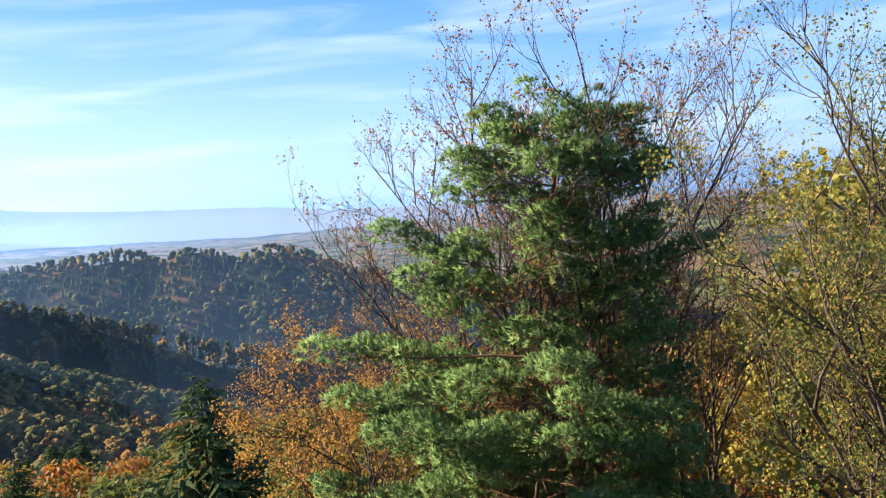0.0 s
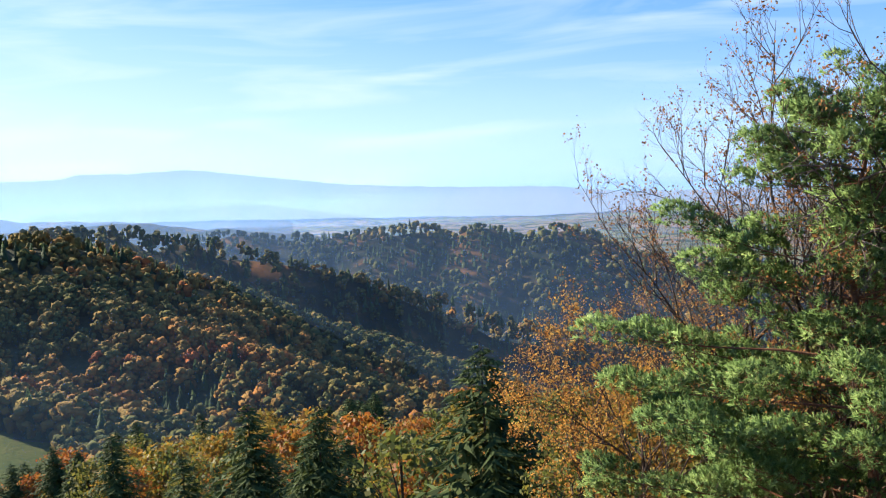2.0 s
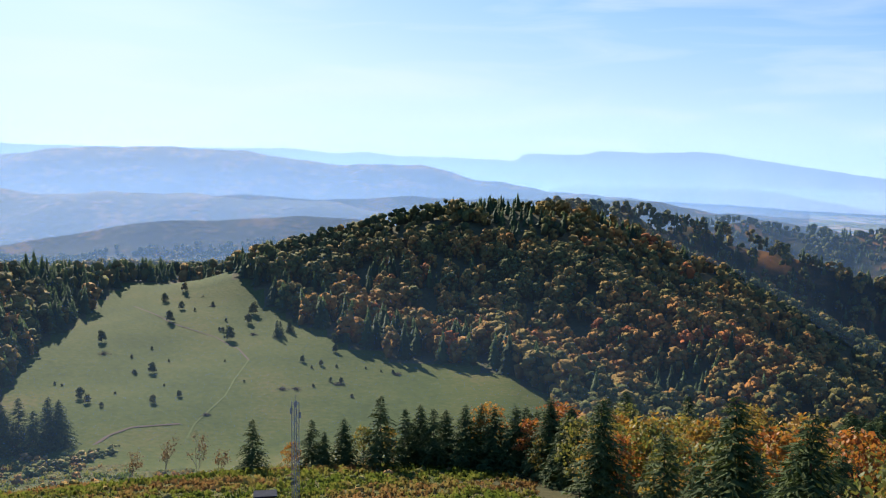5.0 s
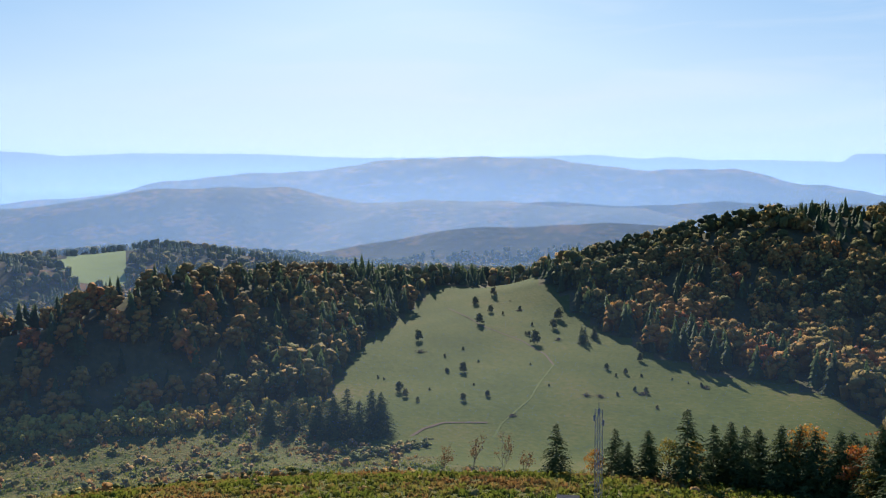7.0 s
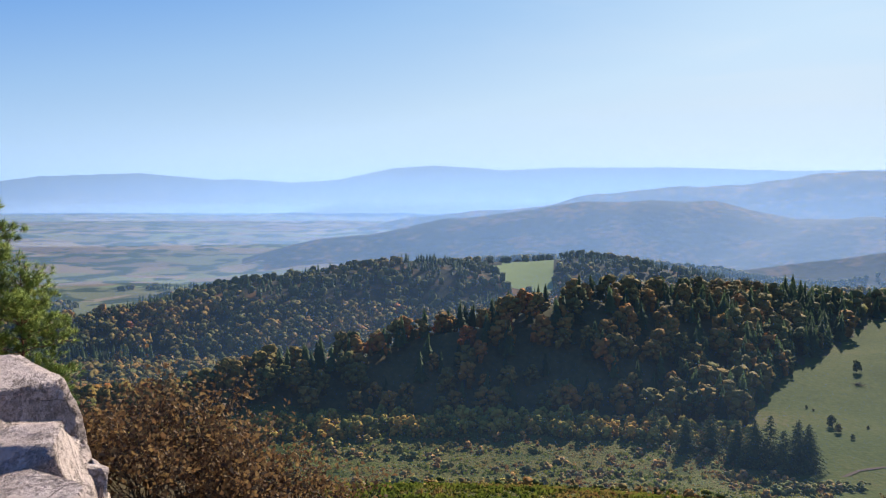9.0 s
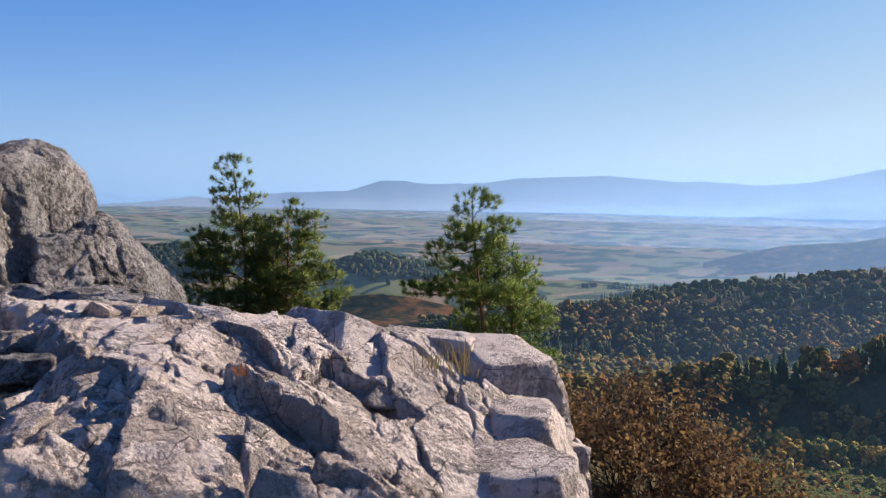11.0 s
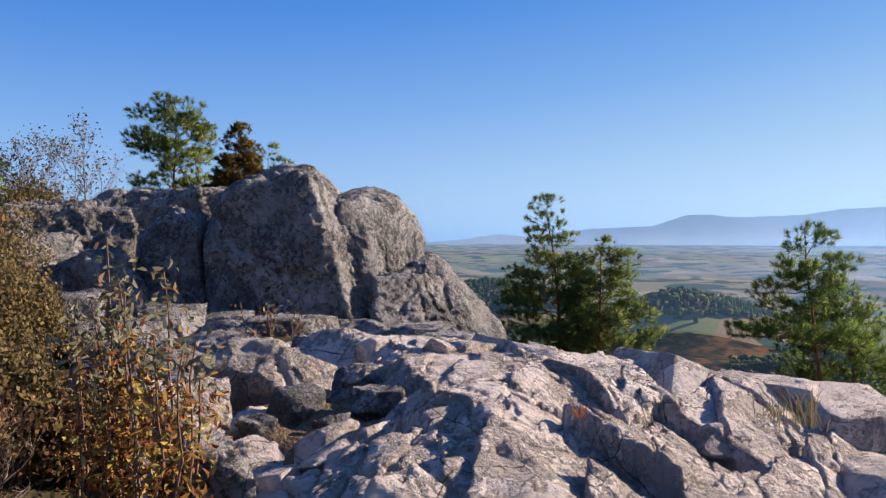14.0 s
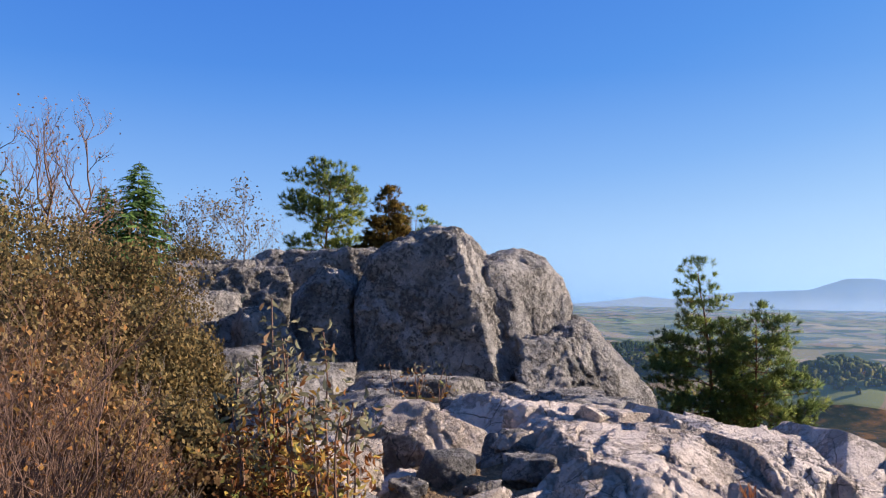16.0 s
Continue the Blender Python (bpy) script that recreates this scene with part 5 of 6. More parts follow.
# ---- trees on the slope below ----
def crown_leaves(seed, height, width, count, size):
    """Sprays of leaves over the lumps of a crown, and the lumps' middles."""
    g = np.random.default_rng(seed)
    lumps = []
    for i in range(11):
        k = (i + .5) / 11
        a = i * 2.4 + g.uniform(-.4, .4)
        r = width * .5 * .62 * math.sqrt(max(.05, 1 - (k * 1.05 - .25) ** 2 * 1.3)) * g.uniform(.6, 1.05)
        lumps.append((np.array([math.cos(a) * r, math.sin(a) * r, height * (.34 + .56 * k)]), width * g.uniform(.16, .26)))
    lumps.append((np.array([0, 0, height * .88]), width * .2))
    pts, out = [], []
    for c, rad in lumps:
        n = count // len(lumps)
        d = g.normal(size=(n, 3))
        d /= np.linalg.norm(d, axis=1, keepdims=True)
        d[:, 2] = np.where(d[:, 2] < -.3, -d[:, 2] * .5, d[:, 2])
        pts.append(c + d * rad * g.uniform(.65, 1.08, (n, 1)) * [1, 1, .85])
        out.append(d)
    p, d = np.concatenate(pts), np.concatenate(out)
    n = len(p)
    t = d + g.normal(0, .7, (n, 3))
    a = np.cross(t, g.normal(size=(n, 3)))
    a /= np.linalg.norm(a, axis=1, keepdims=True)
    b = np.cross(a, t)
    b /= np.linalg.norm(b, axis=1, keepdims=True)
    s = (size * g.uniform(.5, 1.3, n))[:, None]
    v = np.stack([p - a * s * .6, p + b * s * .45, p + a * s * .6, p - b * s * .45], 1).reshape(-1, 3)
    return v, np.arange(n * 4).reshape(-1, 4), lumps


def slope_leaf(name, base, spread):
    """Autumn leaves whose hue goes from tree to tree and, a little, from spray to spray."""
    m, n, l, b = material(name, .7)
    info, geo = n.new("ShaderNodeObjectInfo"), n.new("ShaderNodeNewGeometry")
    mix = n.new("ShaderNodeMath")
    mix.operation = "MULTIPLY_ADD"
    mix.inputs[1].default_value = spread
    l.new(geo.outputs["Random Per Island"], mix.inputs[0])
    part = n.new("ShaderNodeMath")
    part.operation = "MULTIPLY"
    part.inputs[1].default_value = 1 - spread
    l.new(info.outputs["Random"], part.inputs[0])
    l.new(part.outputs[0], mix.inputs[2])
    r = ramp_of(n, base)
    l.new(mix.outputs[0], r.inputs["Fac"])
    l.new(r.outputs["Color"], b.inputs["Base Color"])
    t, x = n.new("ShaderNodeBsdfTranslucent"), n.new("ShaderNodeMixShader")
    l.new(r.outputs["Color"], t.inputs["Color"])
    x.inputs[0].default_value = .4
    l.new(b.outputs[0], x.inputs[1])
    l.new(t.outputs[0], x.inputs[2])
    l.new(x.outputs[0], n["Material Output"].inputs["Surface"])
    return m


M_SLOPELEAF = slope_leaf("slope_autumn_leaves", [(0.0, (0.06, 0.085, 0.02)), (0.3, (0.16, 0.16, 0.032)), (0.55, (0.3, 0.19, 0.03)), (0.8, (0.34, 0.13, 0.02)), (1.0, (0.26, 0.07, 0.02))], .3)
M_DARKSPRUCE = leafy("green_spruce_branches", [(0.0, (0.05, 0.09, 0.025)), (1.0, (0.13, 0.19, 0.05))], True, .7, .2)
M_SPRUCE = leafy("spruce_branches", [(0.0, (0.03, 0.048, 0.014)), (1.0, (0.085, 0.11, 0.03))], True, .8, .2)


def broad_tree(seed, height, width, mat, label, count=1300, size=.42, low=0.0):
    thing = new("broadleaf_tree")
    tagged(thing, label, "tree", "trees on the slope")
    v, f, lumps = crown_leaves(seed, height, width, count, size)
    v[:, 2] = (v[:, 2] - low * height) / (1 - low)
    b = Bush(seed)
    b.stem([Vector((0, 0, -1)), Vector((.1, 0, height * .3)), Vector((0, .1, height * .8))], [height * .017, height * .013, height * .003], 6)
    part_of("trunk", b.wood("trunk", M_BARK), thing)
    limbs = Bush(seed)
    for c, rad in lumps:
        c = Vector(c)
        limbs.stem([Vector((0, 0, c.z * .55)), Vector((c.x * .5, c.y * .5, c.z * .8)), c], [height * .007, height * .005, height * .002], 4)
    tagged(part_of("branchwork", limbs.wood("branchwork", M_BARK), thing), kind="stuff")
    part_of("crown", fast_mesh("crown", v, f, mat, False, 4), thing)
    return thing


def spruce_tree(seed, height, width, label, mat=None, gaps=.0):
    """A spruce: trunk and storeys of drooping branches with hanging twigs."""
    g = np.random.default_rng(seed)
    thing = new("spruce_tree")
    tagged(thing, label, "tree", "spruce trees")
    b = Bush(seed)
    b.stem([Vector((0, 0, -1)), Vector((0, 0, height * .5)), Vector((0, 0, height))], [height * .013, height * .008, .02], 6)
    part_of("trunk", b.wood("trunk", M_BARK), thing)
    vs = []
    for i in range(210):
        k = (i + g.uniform(-2, 2)) / 210
        k = max(0, min(1, k))
        if g.random() < gaps:
            continue
        z, r = height * (.07 + .92 * k), width * .5 * (1 - k) ** .68 + .1
        a = i * 2.4 + g.uniform(-.6, .6)
        reach = r * g.uniform(.75, 1.25)
        w, s = np.array([math.cos(a), math.sin(a), 0]), np.array([-math.sin(a), math.cos(a), 0])
        lift = g.uniform(-.1, .25) + .4 * k
        for q in range(5):
            t = .12 + .2 * q + g.uniform(-.06, .06)
            c = w * reach * t + [0, 0, z + reach * (lift * t - .55 * t * t)]
            span = (reach * .3 + .28) * (1.15 - .55 * t)
            for side in (-1, 0, 1):
                tip = c + s * side * span * g.uniform(.6, 1.2) + w * span * g.uniform(.5, 1.1) - [0, 0, span * g.uniform(.1, .8)]
                root = c + w * span * .3 + s * span * g.uniform(-.3, .3) - [0, 0, span * g.uniform(0, .35)]
                vs += [c, root, tip]
    v = np.array(vs)
    part_of("crown", fast_mesh("crown", v, np.arange(len(v)).reshape(-1, 3), mat or M_SPRUCE), thing)
    return thing


g = random.Random(4)
kinds = [broad_tree(100 + i, 11 + i % 3, 8 + i % 4, M_SLOPELEAF, "broadleaf tree in orange and yellow autumn leaf", 850, .5) for i in range(6)]
firs = [spruce_tree(120 + i, 15, 11 - 1.5 * (i % 2), "dark green spruce on the slope", gaps=.08 * i) for i in range(4)]
first = set()


def put(proto, az, dist, scale, turn=None):
    """The prototype itself at its first place, copies at the others."""
    m = Matrix.Translation(stand(az, dist, .3)) @ Matrix.Rotation(g.uniform(0, 6.28) if turn is None else turn, 4, "Z") @ Matrix.Scale(scale, 4)
    if proto.name in first:
        c = copy_thing(proto, m)
        c.matrix_basis = m
        return c
    first.add(proto.name)
    proto.matrix_basis = m
    return proto


placed = []
while len(placed) < 330:
    a, d = g.uniform(-34, 45), math.sqrt(g.uniform(48**2, 205**2))
    if a > 38 and d < 120 or a > 42 and d < 165:
        continue
    p = at(a, d, 0)
    if any((p - q).length < 4.6 for q in placed):
        if g.random() < .97:
            continue
    placed.append(p)
    if noise.noise((p.x * .03, p.y * .03, 2)) > .22 or g.random() < .12:
        put(firs[g.randrange(4)], a, d, g.uniform(.75, 1.1) * (1.22 if d > 125 else 1))
    else:
        put(kinds[g.randrange(6)], a, d, g.uniform(.7, 1.05) * (1.4 if d > 125 else 1))
# round the foot of the big pine
M_OLIVELEAF = slope_leaf("olive_autumn_leaves", [(0.0, (0.17, 0.2, 0.04)), (0.5, (0.34, 0.3, 0.055)), (1.0, (0.46, 0.3, 0.05))], .45)
close = [broad_tree(160 + i, 13, 7.5, M_SLOPELEAF if i % 2 else M_OLIVELEAF, ["broadleaf tree in olive and yellow autumn leaf", "broadleaf tree in orange autumn leaf"][i % 2], 4200, .24) for i in range(4)]
for i, a, d, s in [(0, -29, 27, 1.15), (2, -25, 25, 1.05), (0, -21.5, 31, .95), (1, -16, 37, .95), (3, -9, 38, 1.0), (1, -4.5, 36, .95), (3, 1, 34, .9), (1, 6, 37, .85), (3, 10.5, 40, .85)]:
    put(close[i], a, d, s)
# single trees along the foot of the slope: bearing, distance, height
for a, d, hgt in [(25.6, 92, 15), (27.4, 118, 15), (30.5, 105, 14), (34, 112, 13), (62.8, 196, 12.5), (59.0, 200, 12), (58.2, 196, 9), (56.9, 198, 12), (54.5, 190, 16.5), (52.9, 196, 14), (51.9, 197, 15), (51.0, 194, 14), (50.2, 198, 14), (48.9, 192, 15), (47.9, 194, 15), (47.0, 190, 14.5), (45.6, 188, 15), (44.9, 193, 15), (44.2, 189, 14), (43.3, 180, 16), (42, 170, 16)]:
    put(firs[g.randrange(4)], a, d, hgt / 15)
for a, d, hgt in [(47.4, 196, 14.5), (55.6, 193, 9), (60.3, 203, 7.5), (43.8, 176, 9), (54.0, 199, 10)]:
    put(kinds[g.randrange(6)], a, d, hgt / 12)
# at the left edge of the meadow
for a, d, hgt in [(74.3, 285, 15), (74.9, 290, 15), (75.7, 280, 14), (76.5, 288, 16), (77.4, 285, 15), (78.4, 290, 13), (80, 300, 13), (81.5, 296, 12), (83.4, 310, 12)]:
    put(firs[g.randrange(4)], a, d, hgt / 15)

# ---- bushes and small trees on the meadow and the slope ----
g2 = np.random.default_rng(31)
M_SCRUB = leafy("scrub", [(0.0, (0.08, 0.1, 0.03)), (0.3, (0.19, 0.18, 0.045)), (0.55, (0.28, 0.18, 0.07)), (0.8, (0.4, 0.2, 0.055)), (1.0, (0.34, 0.28, 0.075))], "tint", .85, .25, .2)
M_SMALL = leafy("small_tree_leaves", [(0.0, (0.12, 0.13, 0.03)), (0.5, (0.34, 0.25, 0.045)), (1.0, (0.46, 0.25, 0.045))], "tint", .85, .25, .2)


def clumps(name, x, y, heights, tints, mat, label, slim=1.5):
    return wood(name, np.stack([x, y, land(x, y) - .25 * heights], -1), heights, tints, BROAD_FAR, mat, label, slim)


def grass_shape():
    """A clump of leaning blades and stalks, 1 high."""
    vs, ns = [], []
    for i in range(9):
        a, r, lean = rng.uniform(0, 6.28), rng.uniform(0, .45), rng.uniform(.1, .7)
        w, s = np.array([math.cos(a), math.sin(a), 0]), np.array([-math.sin(a), math.cos(a), 0]) * rng.uniform(.1, .26)
        p, h = w * r, rng.uniform(.5, 1.0)
        tip = p + w * lean * .6 + [0, 0, h]
        vs += [p - s, p + s, tip + s * .7, tip - s * .7]
        ns += [w * .5 + [0, 0, .85]] * 4
    q = np.arange(len(vs)).reshape(-1, 4)
    return np.array(vs), np.concatenate([q[:, [0, 1, 2]], q[:, [0, 2, 3]]]), np.array(ns)


GRASS = [grass_shape() for _ in range(6)]
M_HERBS = leafy("slope_herbs", [(0.0, (0.1, 0.14, 0.024)), (0.35, (0.19, 0.21, 0.038)), (0.6, (0.25, 0.19, 0.06)), (0.8, (0.3, 0.17, 0.065)), (1.0, (0.2, 0.11, 0.04))], "tint", .85, .3, .1)
x, y = scatter(13500, 44, 122, 118, 325)
near = scatter(7500, 44, 112, 118, 205)
x, y = np.concatenate([x, near[0]]), np.concatenate([y, near[1]])
keep = ~inside(x, y, MEADOW)
x, y = x[keep], y[keep]
t = np.clip(.42 + .75 * patches(x, y, 22, 50) + g2.normal(0, .12, len(x)), 0, 1)
wood("tussocks", np.stack([x, y, land(x, y)], -1), g2.uniform(.3, 1.3, len(x)), t, GRASS, M_HERBS, "green and straw-coloured tussocks on the slope", 1.3)
x, y = scatter(420, 44, 122, 125, 235)
t = patches(x, y, 25, 70)
x, y = x[t > 0], y[t > 0]
clumps("scrub", x, y, g2.uniform(.7, 2.2, len(x)), g2.uniform(.1, 1, len(x)), M_SCRUB, "low brown and ochre scrub on the slope", 1.3)
x, y = scatter(1150, 72, 122, 200, 335)
t = patches(x, y, 30, 60)
keep = (t > -.1) & ~inside(x, y, MEADOW)
x, y = x[keep], y[keep]
wood("scrub", np.stack([x, y, land(x, y) - .5], -1), g2.uniform(.8, 3.8, len(x)), g2.uniform(0, 1, len(x)), BROAD_MID, M_SCRUB, "brown, ochre and green scrub along the valley", 1.2)
x, y = scatter(420, 77, 117, 303, 328)
wood("small_trees", np.stack([x, y, land(x, y) - 1], -1), g2.uniform(3.5, 8, 420), g2.uniform(0, 1, 420), BROAD, M_SMALL, "row of small yellow-green trees below the wood", 1.0)
# hedge along the ditch at the foot of the meadow
k = g2.uniform(0, 1, 90)
a, d = np.radians(76.2 - 5.2 * k), 255 + 20 * k + g2.normal(0, 3, 90)
x, y = -np.sin(a) * d, np.cos(a) * d
wood("scrub", np.stack([x, y, land(x, y) - .5], -1), g2.uniform(1.2, 3.4, 90), g2.uniform(0, .6, 90), BROAD_MID, M_SCRUB, "dark hedge along the ditch", 1.4)

# single trees and bushes on the meadow: bearing, distance, height
M_MEADOWTREE = slope_leaf("meadow_tree_leaves", [(0.0, (0.03, 0.045, 0.015)), (0.6, (0.07, 0.08, 0.022)), (1.0, (0.14, 0.1, 0.03))], .4)
lone = [broad_tree(140 + i, 5, 4.4, M_MEADOWTREE, "small dark round tree on the meadow", 620, .5, .2) for i in range(3)]
for t in lone:
    tagged(t, group="trees on the meadow")
for a, d, hgt in [(71.8, 448, 5.6), (68.1, 548, 5.4), (67.1, 517, 4.6), (66.9, 564, 5.6), (67.8, 484, 6), (64.2, 442, 7), (62.7, 498, 7), (63.0, 477, 5.4), (68.9, 382, 4.8), (69.9, 382, 2.2), (73.1, 347, 4.4), (72.7, 338, 3.4), (68.9, 329, 3.2), (67.3, 336, 2.6), (59.6, 389, 3), (58.4, 383, 2.8), (57.5, 408, 4), (64.6, 460, 2.6), (71.9, 330, 2), (57.1, 355, 2.6), (53.7, 373, 2), (65.2, 523, 2.6)]:
    put(lone[g.randrange(3)], a, d, hgt / 5)
for a, d, hgt in [(66.3, 510, 2), (64.4, 483, 2), (64.8, 462, 2), (70.1, 414, 1.8), (68.9, 429, 1.8), (67.9, 403, 1.5), (70.0, 384, 2), (68.2, 356, 1.2), (74.5, 373, 1.5), (74.1, 370, 1.2), (58.9, 348, 1.6), (57.8, 357, 2), (59.0, 378, 1.6), (57.4, 381, 1.5), (55.5, 380, 1.2), (54.5, 376, 1.2), (56.4, 333, 1.6), (63.3, 355, 1.2), (64.5, 395, 1.3), (71.1, 349, 1.3), (57.5, 425, 5), (60.1, 474, 3)]:
    put(lone[g.randrange(3)], a, d, hgt / 5)
for a, d, hgt in [(61.2, 442, 9), (61.0, 446, 8), (60.4, 453, 7)]:
    put(firs[g.randrange(4)], a, d, hgt / 15)


def brush_heap(az, dist, width, seed):
    """A low heap of cut brushwood."""
    b = Bush(seed)
    for _ in range(60):
        a, r = b.g.uniform(0, 6.28), abs(b.g.gauss(0, .3)) * width
        p = Vector((math.cos(a) * r, math.sin(a) * r, b.g.uniform(0, .25) * width * max(.1, 1 - r / width)))
        w = Vector((b.g.gauss(0, 1), b.g.gauss(0, 1), b.g.gauss(0, .25))).normalized() * width * .25
        b.stem([p - w, p + w], [.05, .03], 3)
    ob = new("brush_heap", b.wood("brush_heap", M_BARK))
    ob.location = stand(az, dist)
    return tagged(ob, "heap of cut brown brushwood on the meadow", "brushwood", "brush heaps", "")


for i, (a, d, w) in enumerate([(71.7, 423, 5), (60.9, 343, 4), (57.3, 352, 4.5), (53.4, 371, 4), (65.2, 520, 4), (65.8, 548, 4), (62.7, 450, 4), (60.0, 343, 4), (65.7, 309, 3)]):
    brush_heap(a, d, w, 200 + i)


def track(points, width, mat, label, lift=.12):
    """A strip of worn ground laid over the meadow."""
    path = [at(a, d, 0) for a, d in points]
    fine = []
    for p, q in zip(path, path[1:]):
        fine += [p.lerp(q, k / 14) for k in range(14)]
    fine.append(path[-1])
    verts, faces = [], []
    for i, p in enumerate(fine):
        w = (fine[min(i + 1, len(fine) - 1)] - fine[max(i - 1, 0)]).normalized()
        s = Vector((-w.y, w.x, 0)) * width * (.5 + .15 * noise.noise((i * .4, width, 0)))
        for c in (p - s, p + s):
            verts.append(Vector((c.x, c.y, ground_z(c) + lift)))
        if i:
            faces.append((2 * i - 2, 2 * i - 1, 2 * i + 1, 2 * i))
    return tagged(new("track", mesh_of("track", verts, faces, mat)), label, "track", "", "structure")


M_WORN = earth("worn_grass", [(0.3, (0.06, 0.09, 0.02)), (0.7, (0.11, 0.115, 0.036))], .2, 2.0, .3, .05)
track([(69.9, 543), (67.7, 480), (65.0, 448), (63.6, 420), (63.0, 395)], .9, M_BARK, "faint trodden track across the meadow")
track([(63.0, 395), (63.9, 360), (64.5, 334), (66.4, 299), (67.2, 275)], .7, M_WORN, "worn grassy farm track across the meadow")
track([(72.5, 282), (71.5, 292), (70.2, 299), (67.3, 300)], 1.3, M_BARK, "dark ditch bank along the foot of the meadow", .15)


# ---- mast and hut on the slope ----
M_STEEL = earth("galvanised_steel", [(0.3, (0.2, 0.2, 0.21)), (0.7, (0.36, 0.36, 0.37))], 1.0, 8.0, .1, .01)
M_TAR = earth("tarred_roof", [(0.3, (0.02, 0.022, 0.028)), (0.7, (0.05, 0.052, 0.06))], 1.0, 8.0, .2, .01)


def bar(p, q, r, sides=4):
    b = Bush(1)
    b.stem([Vector(p), Vector(q)], [r, r], sides)
    return b


def lattice_mast(az, dist, top, label):
    foot = stand(az, dist)
    h, thing = top - foot.z, new("lattice_mast")
    thing.location = foot
    tagged(thing, label, "mast")
    half = .45
    corners = [(-half, -half), (half, -half), (half, half), (-half, half)]
    for x, y in corners:
        part_of("leg", bar((x, y, -.5), (x, y, h), .06).wood("leg", M_STEEL), thing)
    steps = int(h / 1.0)
    for i in range(steps):
        z0, z1 = i * h / steps, (i + 1) * h / steps
        for j in range(4):
            (x0, y0), (x1, y1) = corners[j], corners[(j + 1) % 4]
            if i % 2:
                x0, y0, x1, y1 = x1, y1, x0, y0
            part_of("brace", bar((x0, y0, z0), (x1, y1, z1), .035, 3).wood("brace", M_STEEL), thing)
    for z, a in ((h - .6, 2.6), (h - 1.6, 4.2), (h - 2.4, 1.2)):
        b = bar((math.cos(a) * .75, math.sin(a) * .75, z - .45), (math.cos(a) * .75, math.sin(a) * .75, z + .45), .18, 8)
        part_of("antenna", b.wood("antenna", M_STEEL), thing, "pale drum antenna")
    part_of("spike", bar((0, 0, h), (0, 0, h + 1.2), .04).wood("spike", M_STEEL), thing)
    return thing


lattice_mast(60.05, 150, 150 * math.tan(radians(-14.2)), "steel lattice mast with small antennas on the slope")


def hut(az, dist, z, label):
    thing = new("hut")
    thing.matrix_basis = Matrix.Translation(at(az, dist, z)) @ Matrix.Rotation(radians(az), 4, "Z")
    tagged(thing, label, "hut")
    for name, size, off, mat in (("wall", (3.1, 2.4, 2.6), (0, 0, -1.6), M_BARK), ("roof", (3.7, 3.0, .18), (0, 0, -.2), M_TAR)):
        bm = bmesh.new()
        bmesh.ops.create_cube(bm, size=1, matrix=Matrix.Translation(off) @ Matrix.Diagonal((*size, 1)))
        bmesh.ops.bevel(bm, geom=bm.edges, offset=.03, segments=1, affect="EDGES")
        me = bpy.data.meshes.new(name)
        bm.to_mesh(me)
        bm.free()
        me.materials.append(mat)
        part_of(name, me, thing)
    return thing


hz = stand(62.0, 140).z
hut(62.0, 140, hz + 2.8, "small hut with a flat tarred roof on the slope")
# bare young trees along the foot of the slope
for a, d, hgt, s in [(68.3, 196, 8.5, 1), (66.2, 198, 10, 2), (70.5, 194, 7, 3), (64.9, 200, 6, 4)]:
    leafy_tree("bare_tree", stand(a, d), hgt, .5, 3, 4, 1, .4, .3, M_DRY, 300 + s, "thin young tree with few brown leaves", 2, rise=.25, bark=M_GREYWOOD, radius=.09)

# ---- thicket beside the lookout ----
for i, (a, d, top, w, mat) in enumerate([(182.5, 9.0, .7, 2.2, M_OCHRE), (178.0, 10.0, .5, 2.2, M_OCHRE), (174.5, 10.5, .25, 1.8, M_OCHRE), (184, 7.0, .35, 1.8, M_OCHRE), (179.5, 7.2, -.1, 1.6, M_DRY), (175, 7.6, -.25, 1.5, M_OCHRE), (172.3, 8.3, -.45, 1.2, M_OCHRE), (177.5, 5.4, -.6, 1.2, M_DRY), (182, 5.2, -.35, 1.3, M_DRY), (172.5, 6.0, -.85, .9, M_OCHRE), (169.5, 5.9, -1.05, .7, M_DRY), (171, 13.2, .55, 1.5, M_OCHRE), (166.5, 13.5, .45, 1.2, M_DRY)]):
    dense_bush(a, d, top, w, mat, 400 + i, "dense thicket of ochre and brown small-leaved bushes", 10000, .028)
for i, (a, d, top) in enumerate([(181, 4.4, .1), (178.2, 4.5, -.2), (183, 4.2, .2), (175.5, 4.9, -.55)]):
    leafy_tree("bush", stand(a, d), top - stand(a, d).z, .4, 3, 4, .2, .03, .04, M_BEECH, 430 + i, "bush of bare reddish upright twigs", 11, "bush", "bushes", bark=M_REDSTEM, radius=.012)
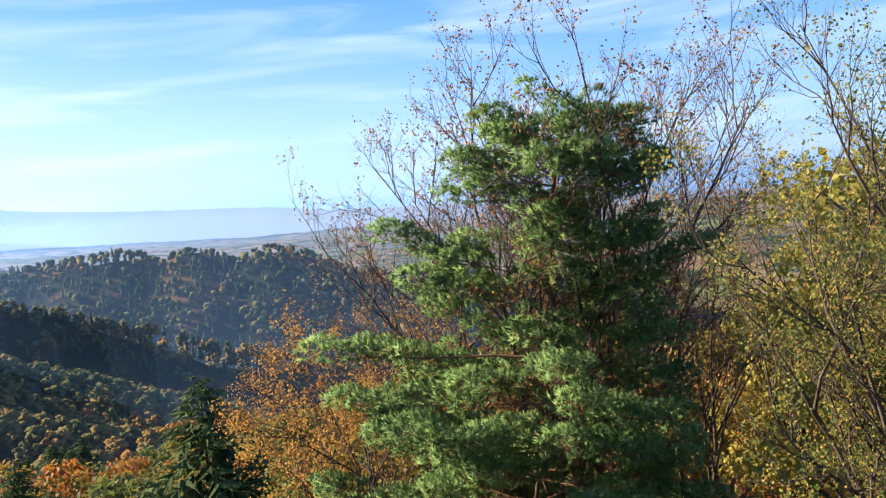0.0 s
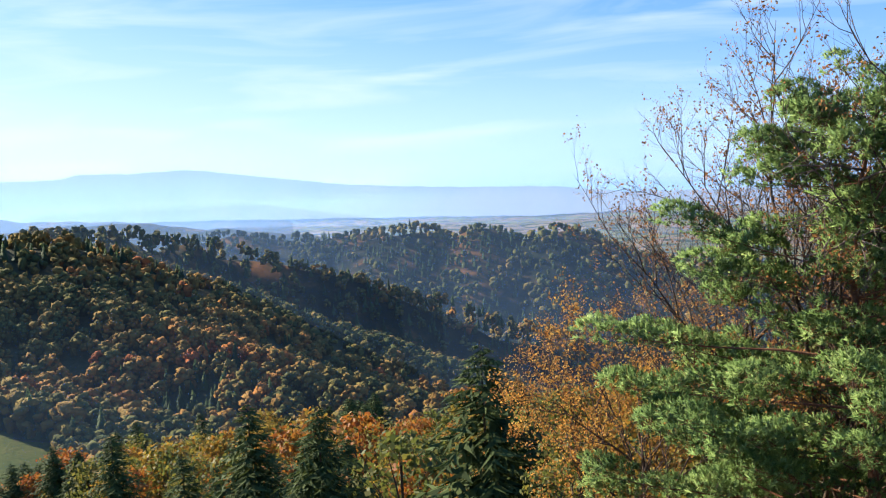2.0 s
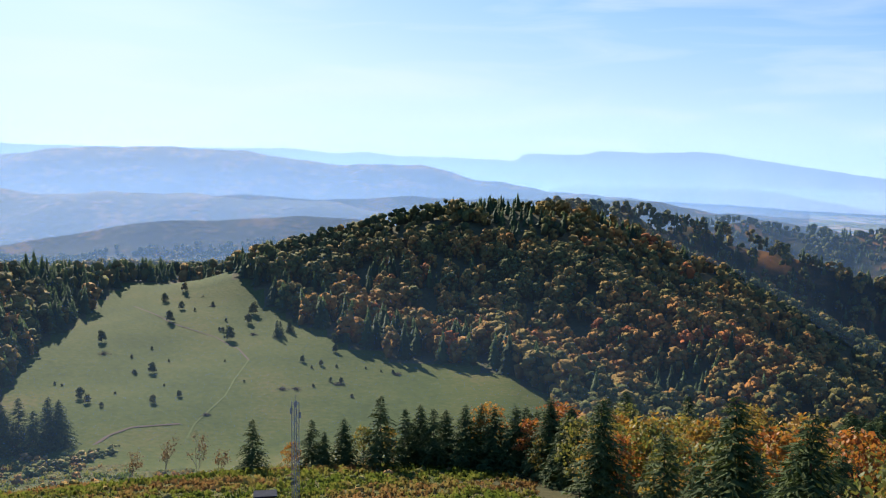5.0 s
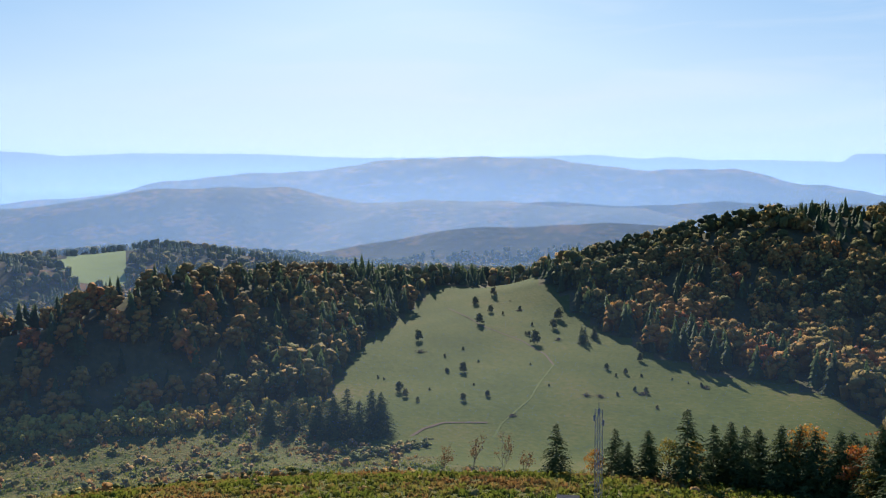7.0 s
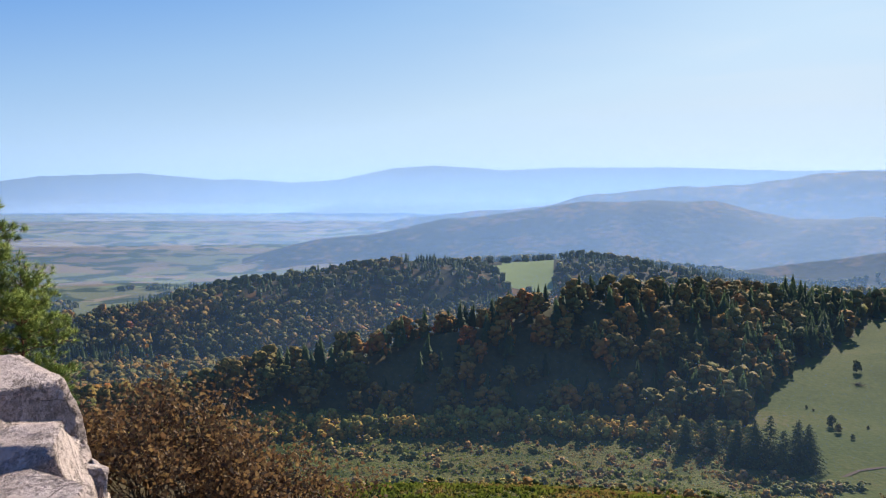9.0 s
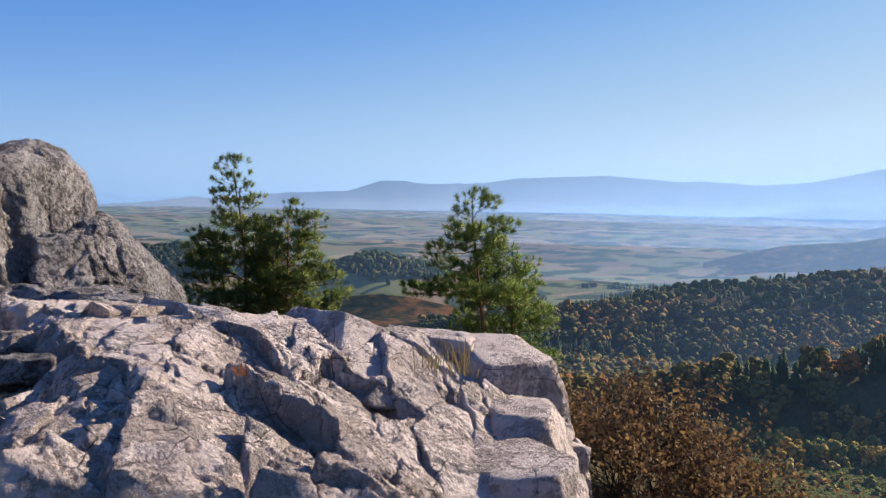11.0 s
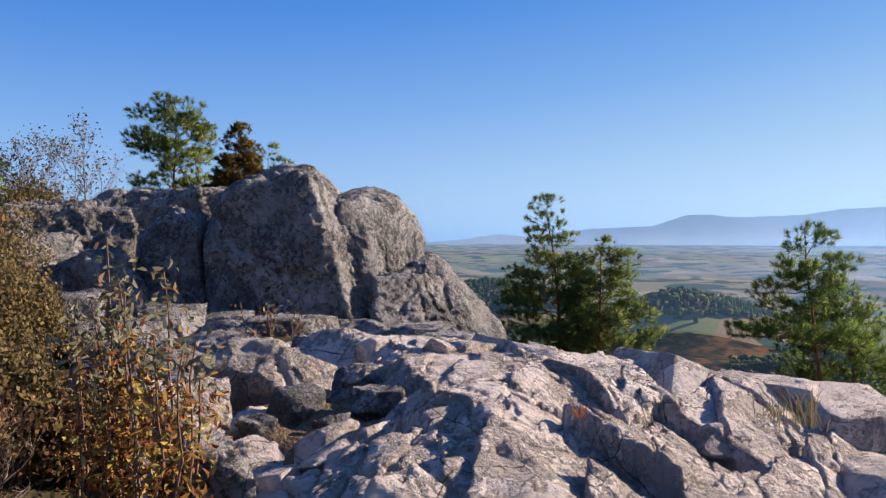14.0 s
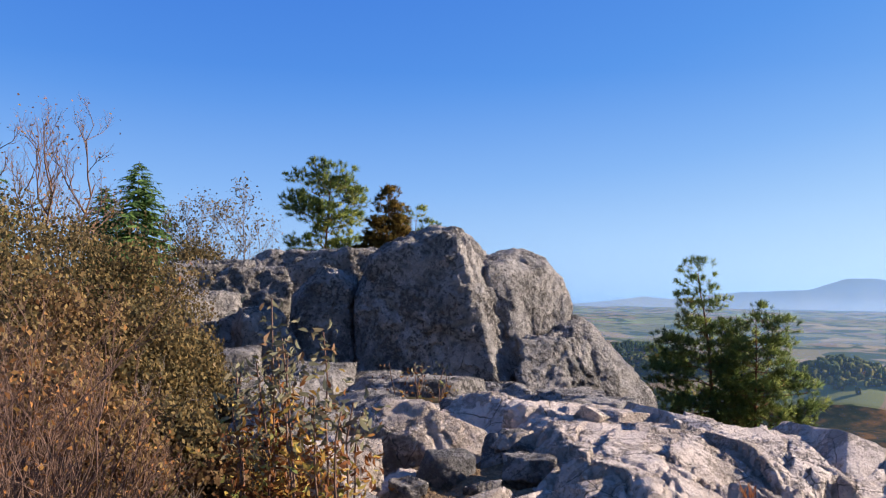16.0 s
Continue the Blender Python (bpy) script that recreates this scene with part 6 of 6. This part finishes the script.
leafy_tree("bare_tree", stand(180.6, 15), 3.05 - stand(180.6, 15).z, .55, 4, 5, .12, .05, .1, M_BEECH, 61, "slender bare tree with reddish twigs", 3, rise=.22, bark=M_REDSTEM, radius=.05)
leafy_tree("bare_tree", stand(170.2, 17), 2.05 - stand(170.2, 17).z, .5, 4, 5, .5, .05, .08, M_OCHRE, 62, "small tree with pale thinning leaves", 3, rise=.22, bark=M_GREYWOOD, radius=.03)
for a, d, top, s in [(174.4, 22, 2.95, 150), (176.3, 23, 2.45, 151), (183.5, 22, 3.2, 152)]:
    p = stand(a, d)
    tree = spruce_tree(s, 15, 12, "dense green spruce behind the thicket", M_DARKSPRUCE)
    tree.matrix_basis = Matrix.Translation(p) @ Matrix.Scale((top - p.z) / 15, 4)


def tuft(place, size, count, mat, seed, label, name="grass_tuft"):
    """A tuft of thin dry blades."""
    g = random.Random(seed)
    verts, faces = [], []
    for i in range(count):
        a, lean, h = g.uniform(0, 6.28), g.uniform(.1, 1.3), size * g.uniform(.35, 1)
        root = Vector((g.gauss(0, .25), g.gauss(0, .25), 0)) * size
        tip = root + Vector((math.cos(a) * lean * h, math.sin(a) * lean * h, h))
        s = Vector((-math.sin(a), math.cos(a), 0)) * .002
        mid = root.lerp(tip, .6) + Vector((0, 0, h * .12))
        n = len(verts)
        verts += [root - s, root + s, mid + s, mid - s, tip]
        faces += [(n, n + 1, n + 2, n + 3), (n + 3, n + 2, n + 4)]
    ob = new(name, mesh_of(name, verts, faces, mat))
    ob.location = place
    return tagged(ob, label, "grass", "grass tufts", "")


M_STRAW = leafy("straw", [(0.0, (0.18, 0.12, 0.04)), (0.6, (0.3, 0.2, 0.08)), (1.0, (0.2, 0.18, 0.06))])
M_REDGRASS = leafy("red_herbs", [(0.0, (0.2, 0.06, 0.03)), (1.0, (0.32, 0.13, 0.05))])
tuft(at(124.0, 5.55, -1.14), .26, 60, M_STRAW, 1, "straw-coloured grass tuft in a crack of the rocks")
tuft(at(125.4, 5.4, -1.08), .14, 35, M_STRAW, 2, "small straw-coloured grass tuft on the rocks")
tuft(at(137.1, 4.05, -.85), .07, 28, M_REDGRASS, 3, "small tuft of reddish herbs on the rocks")
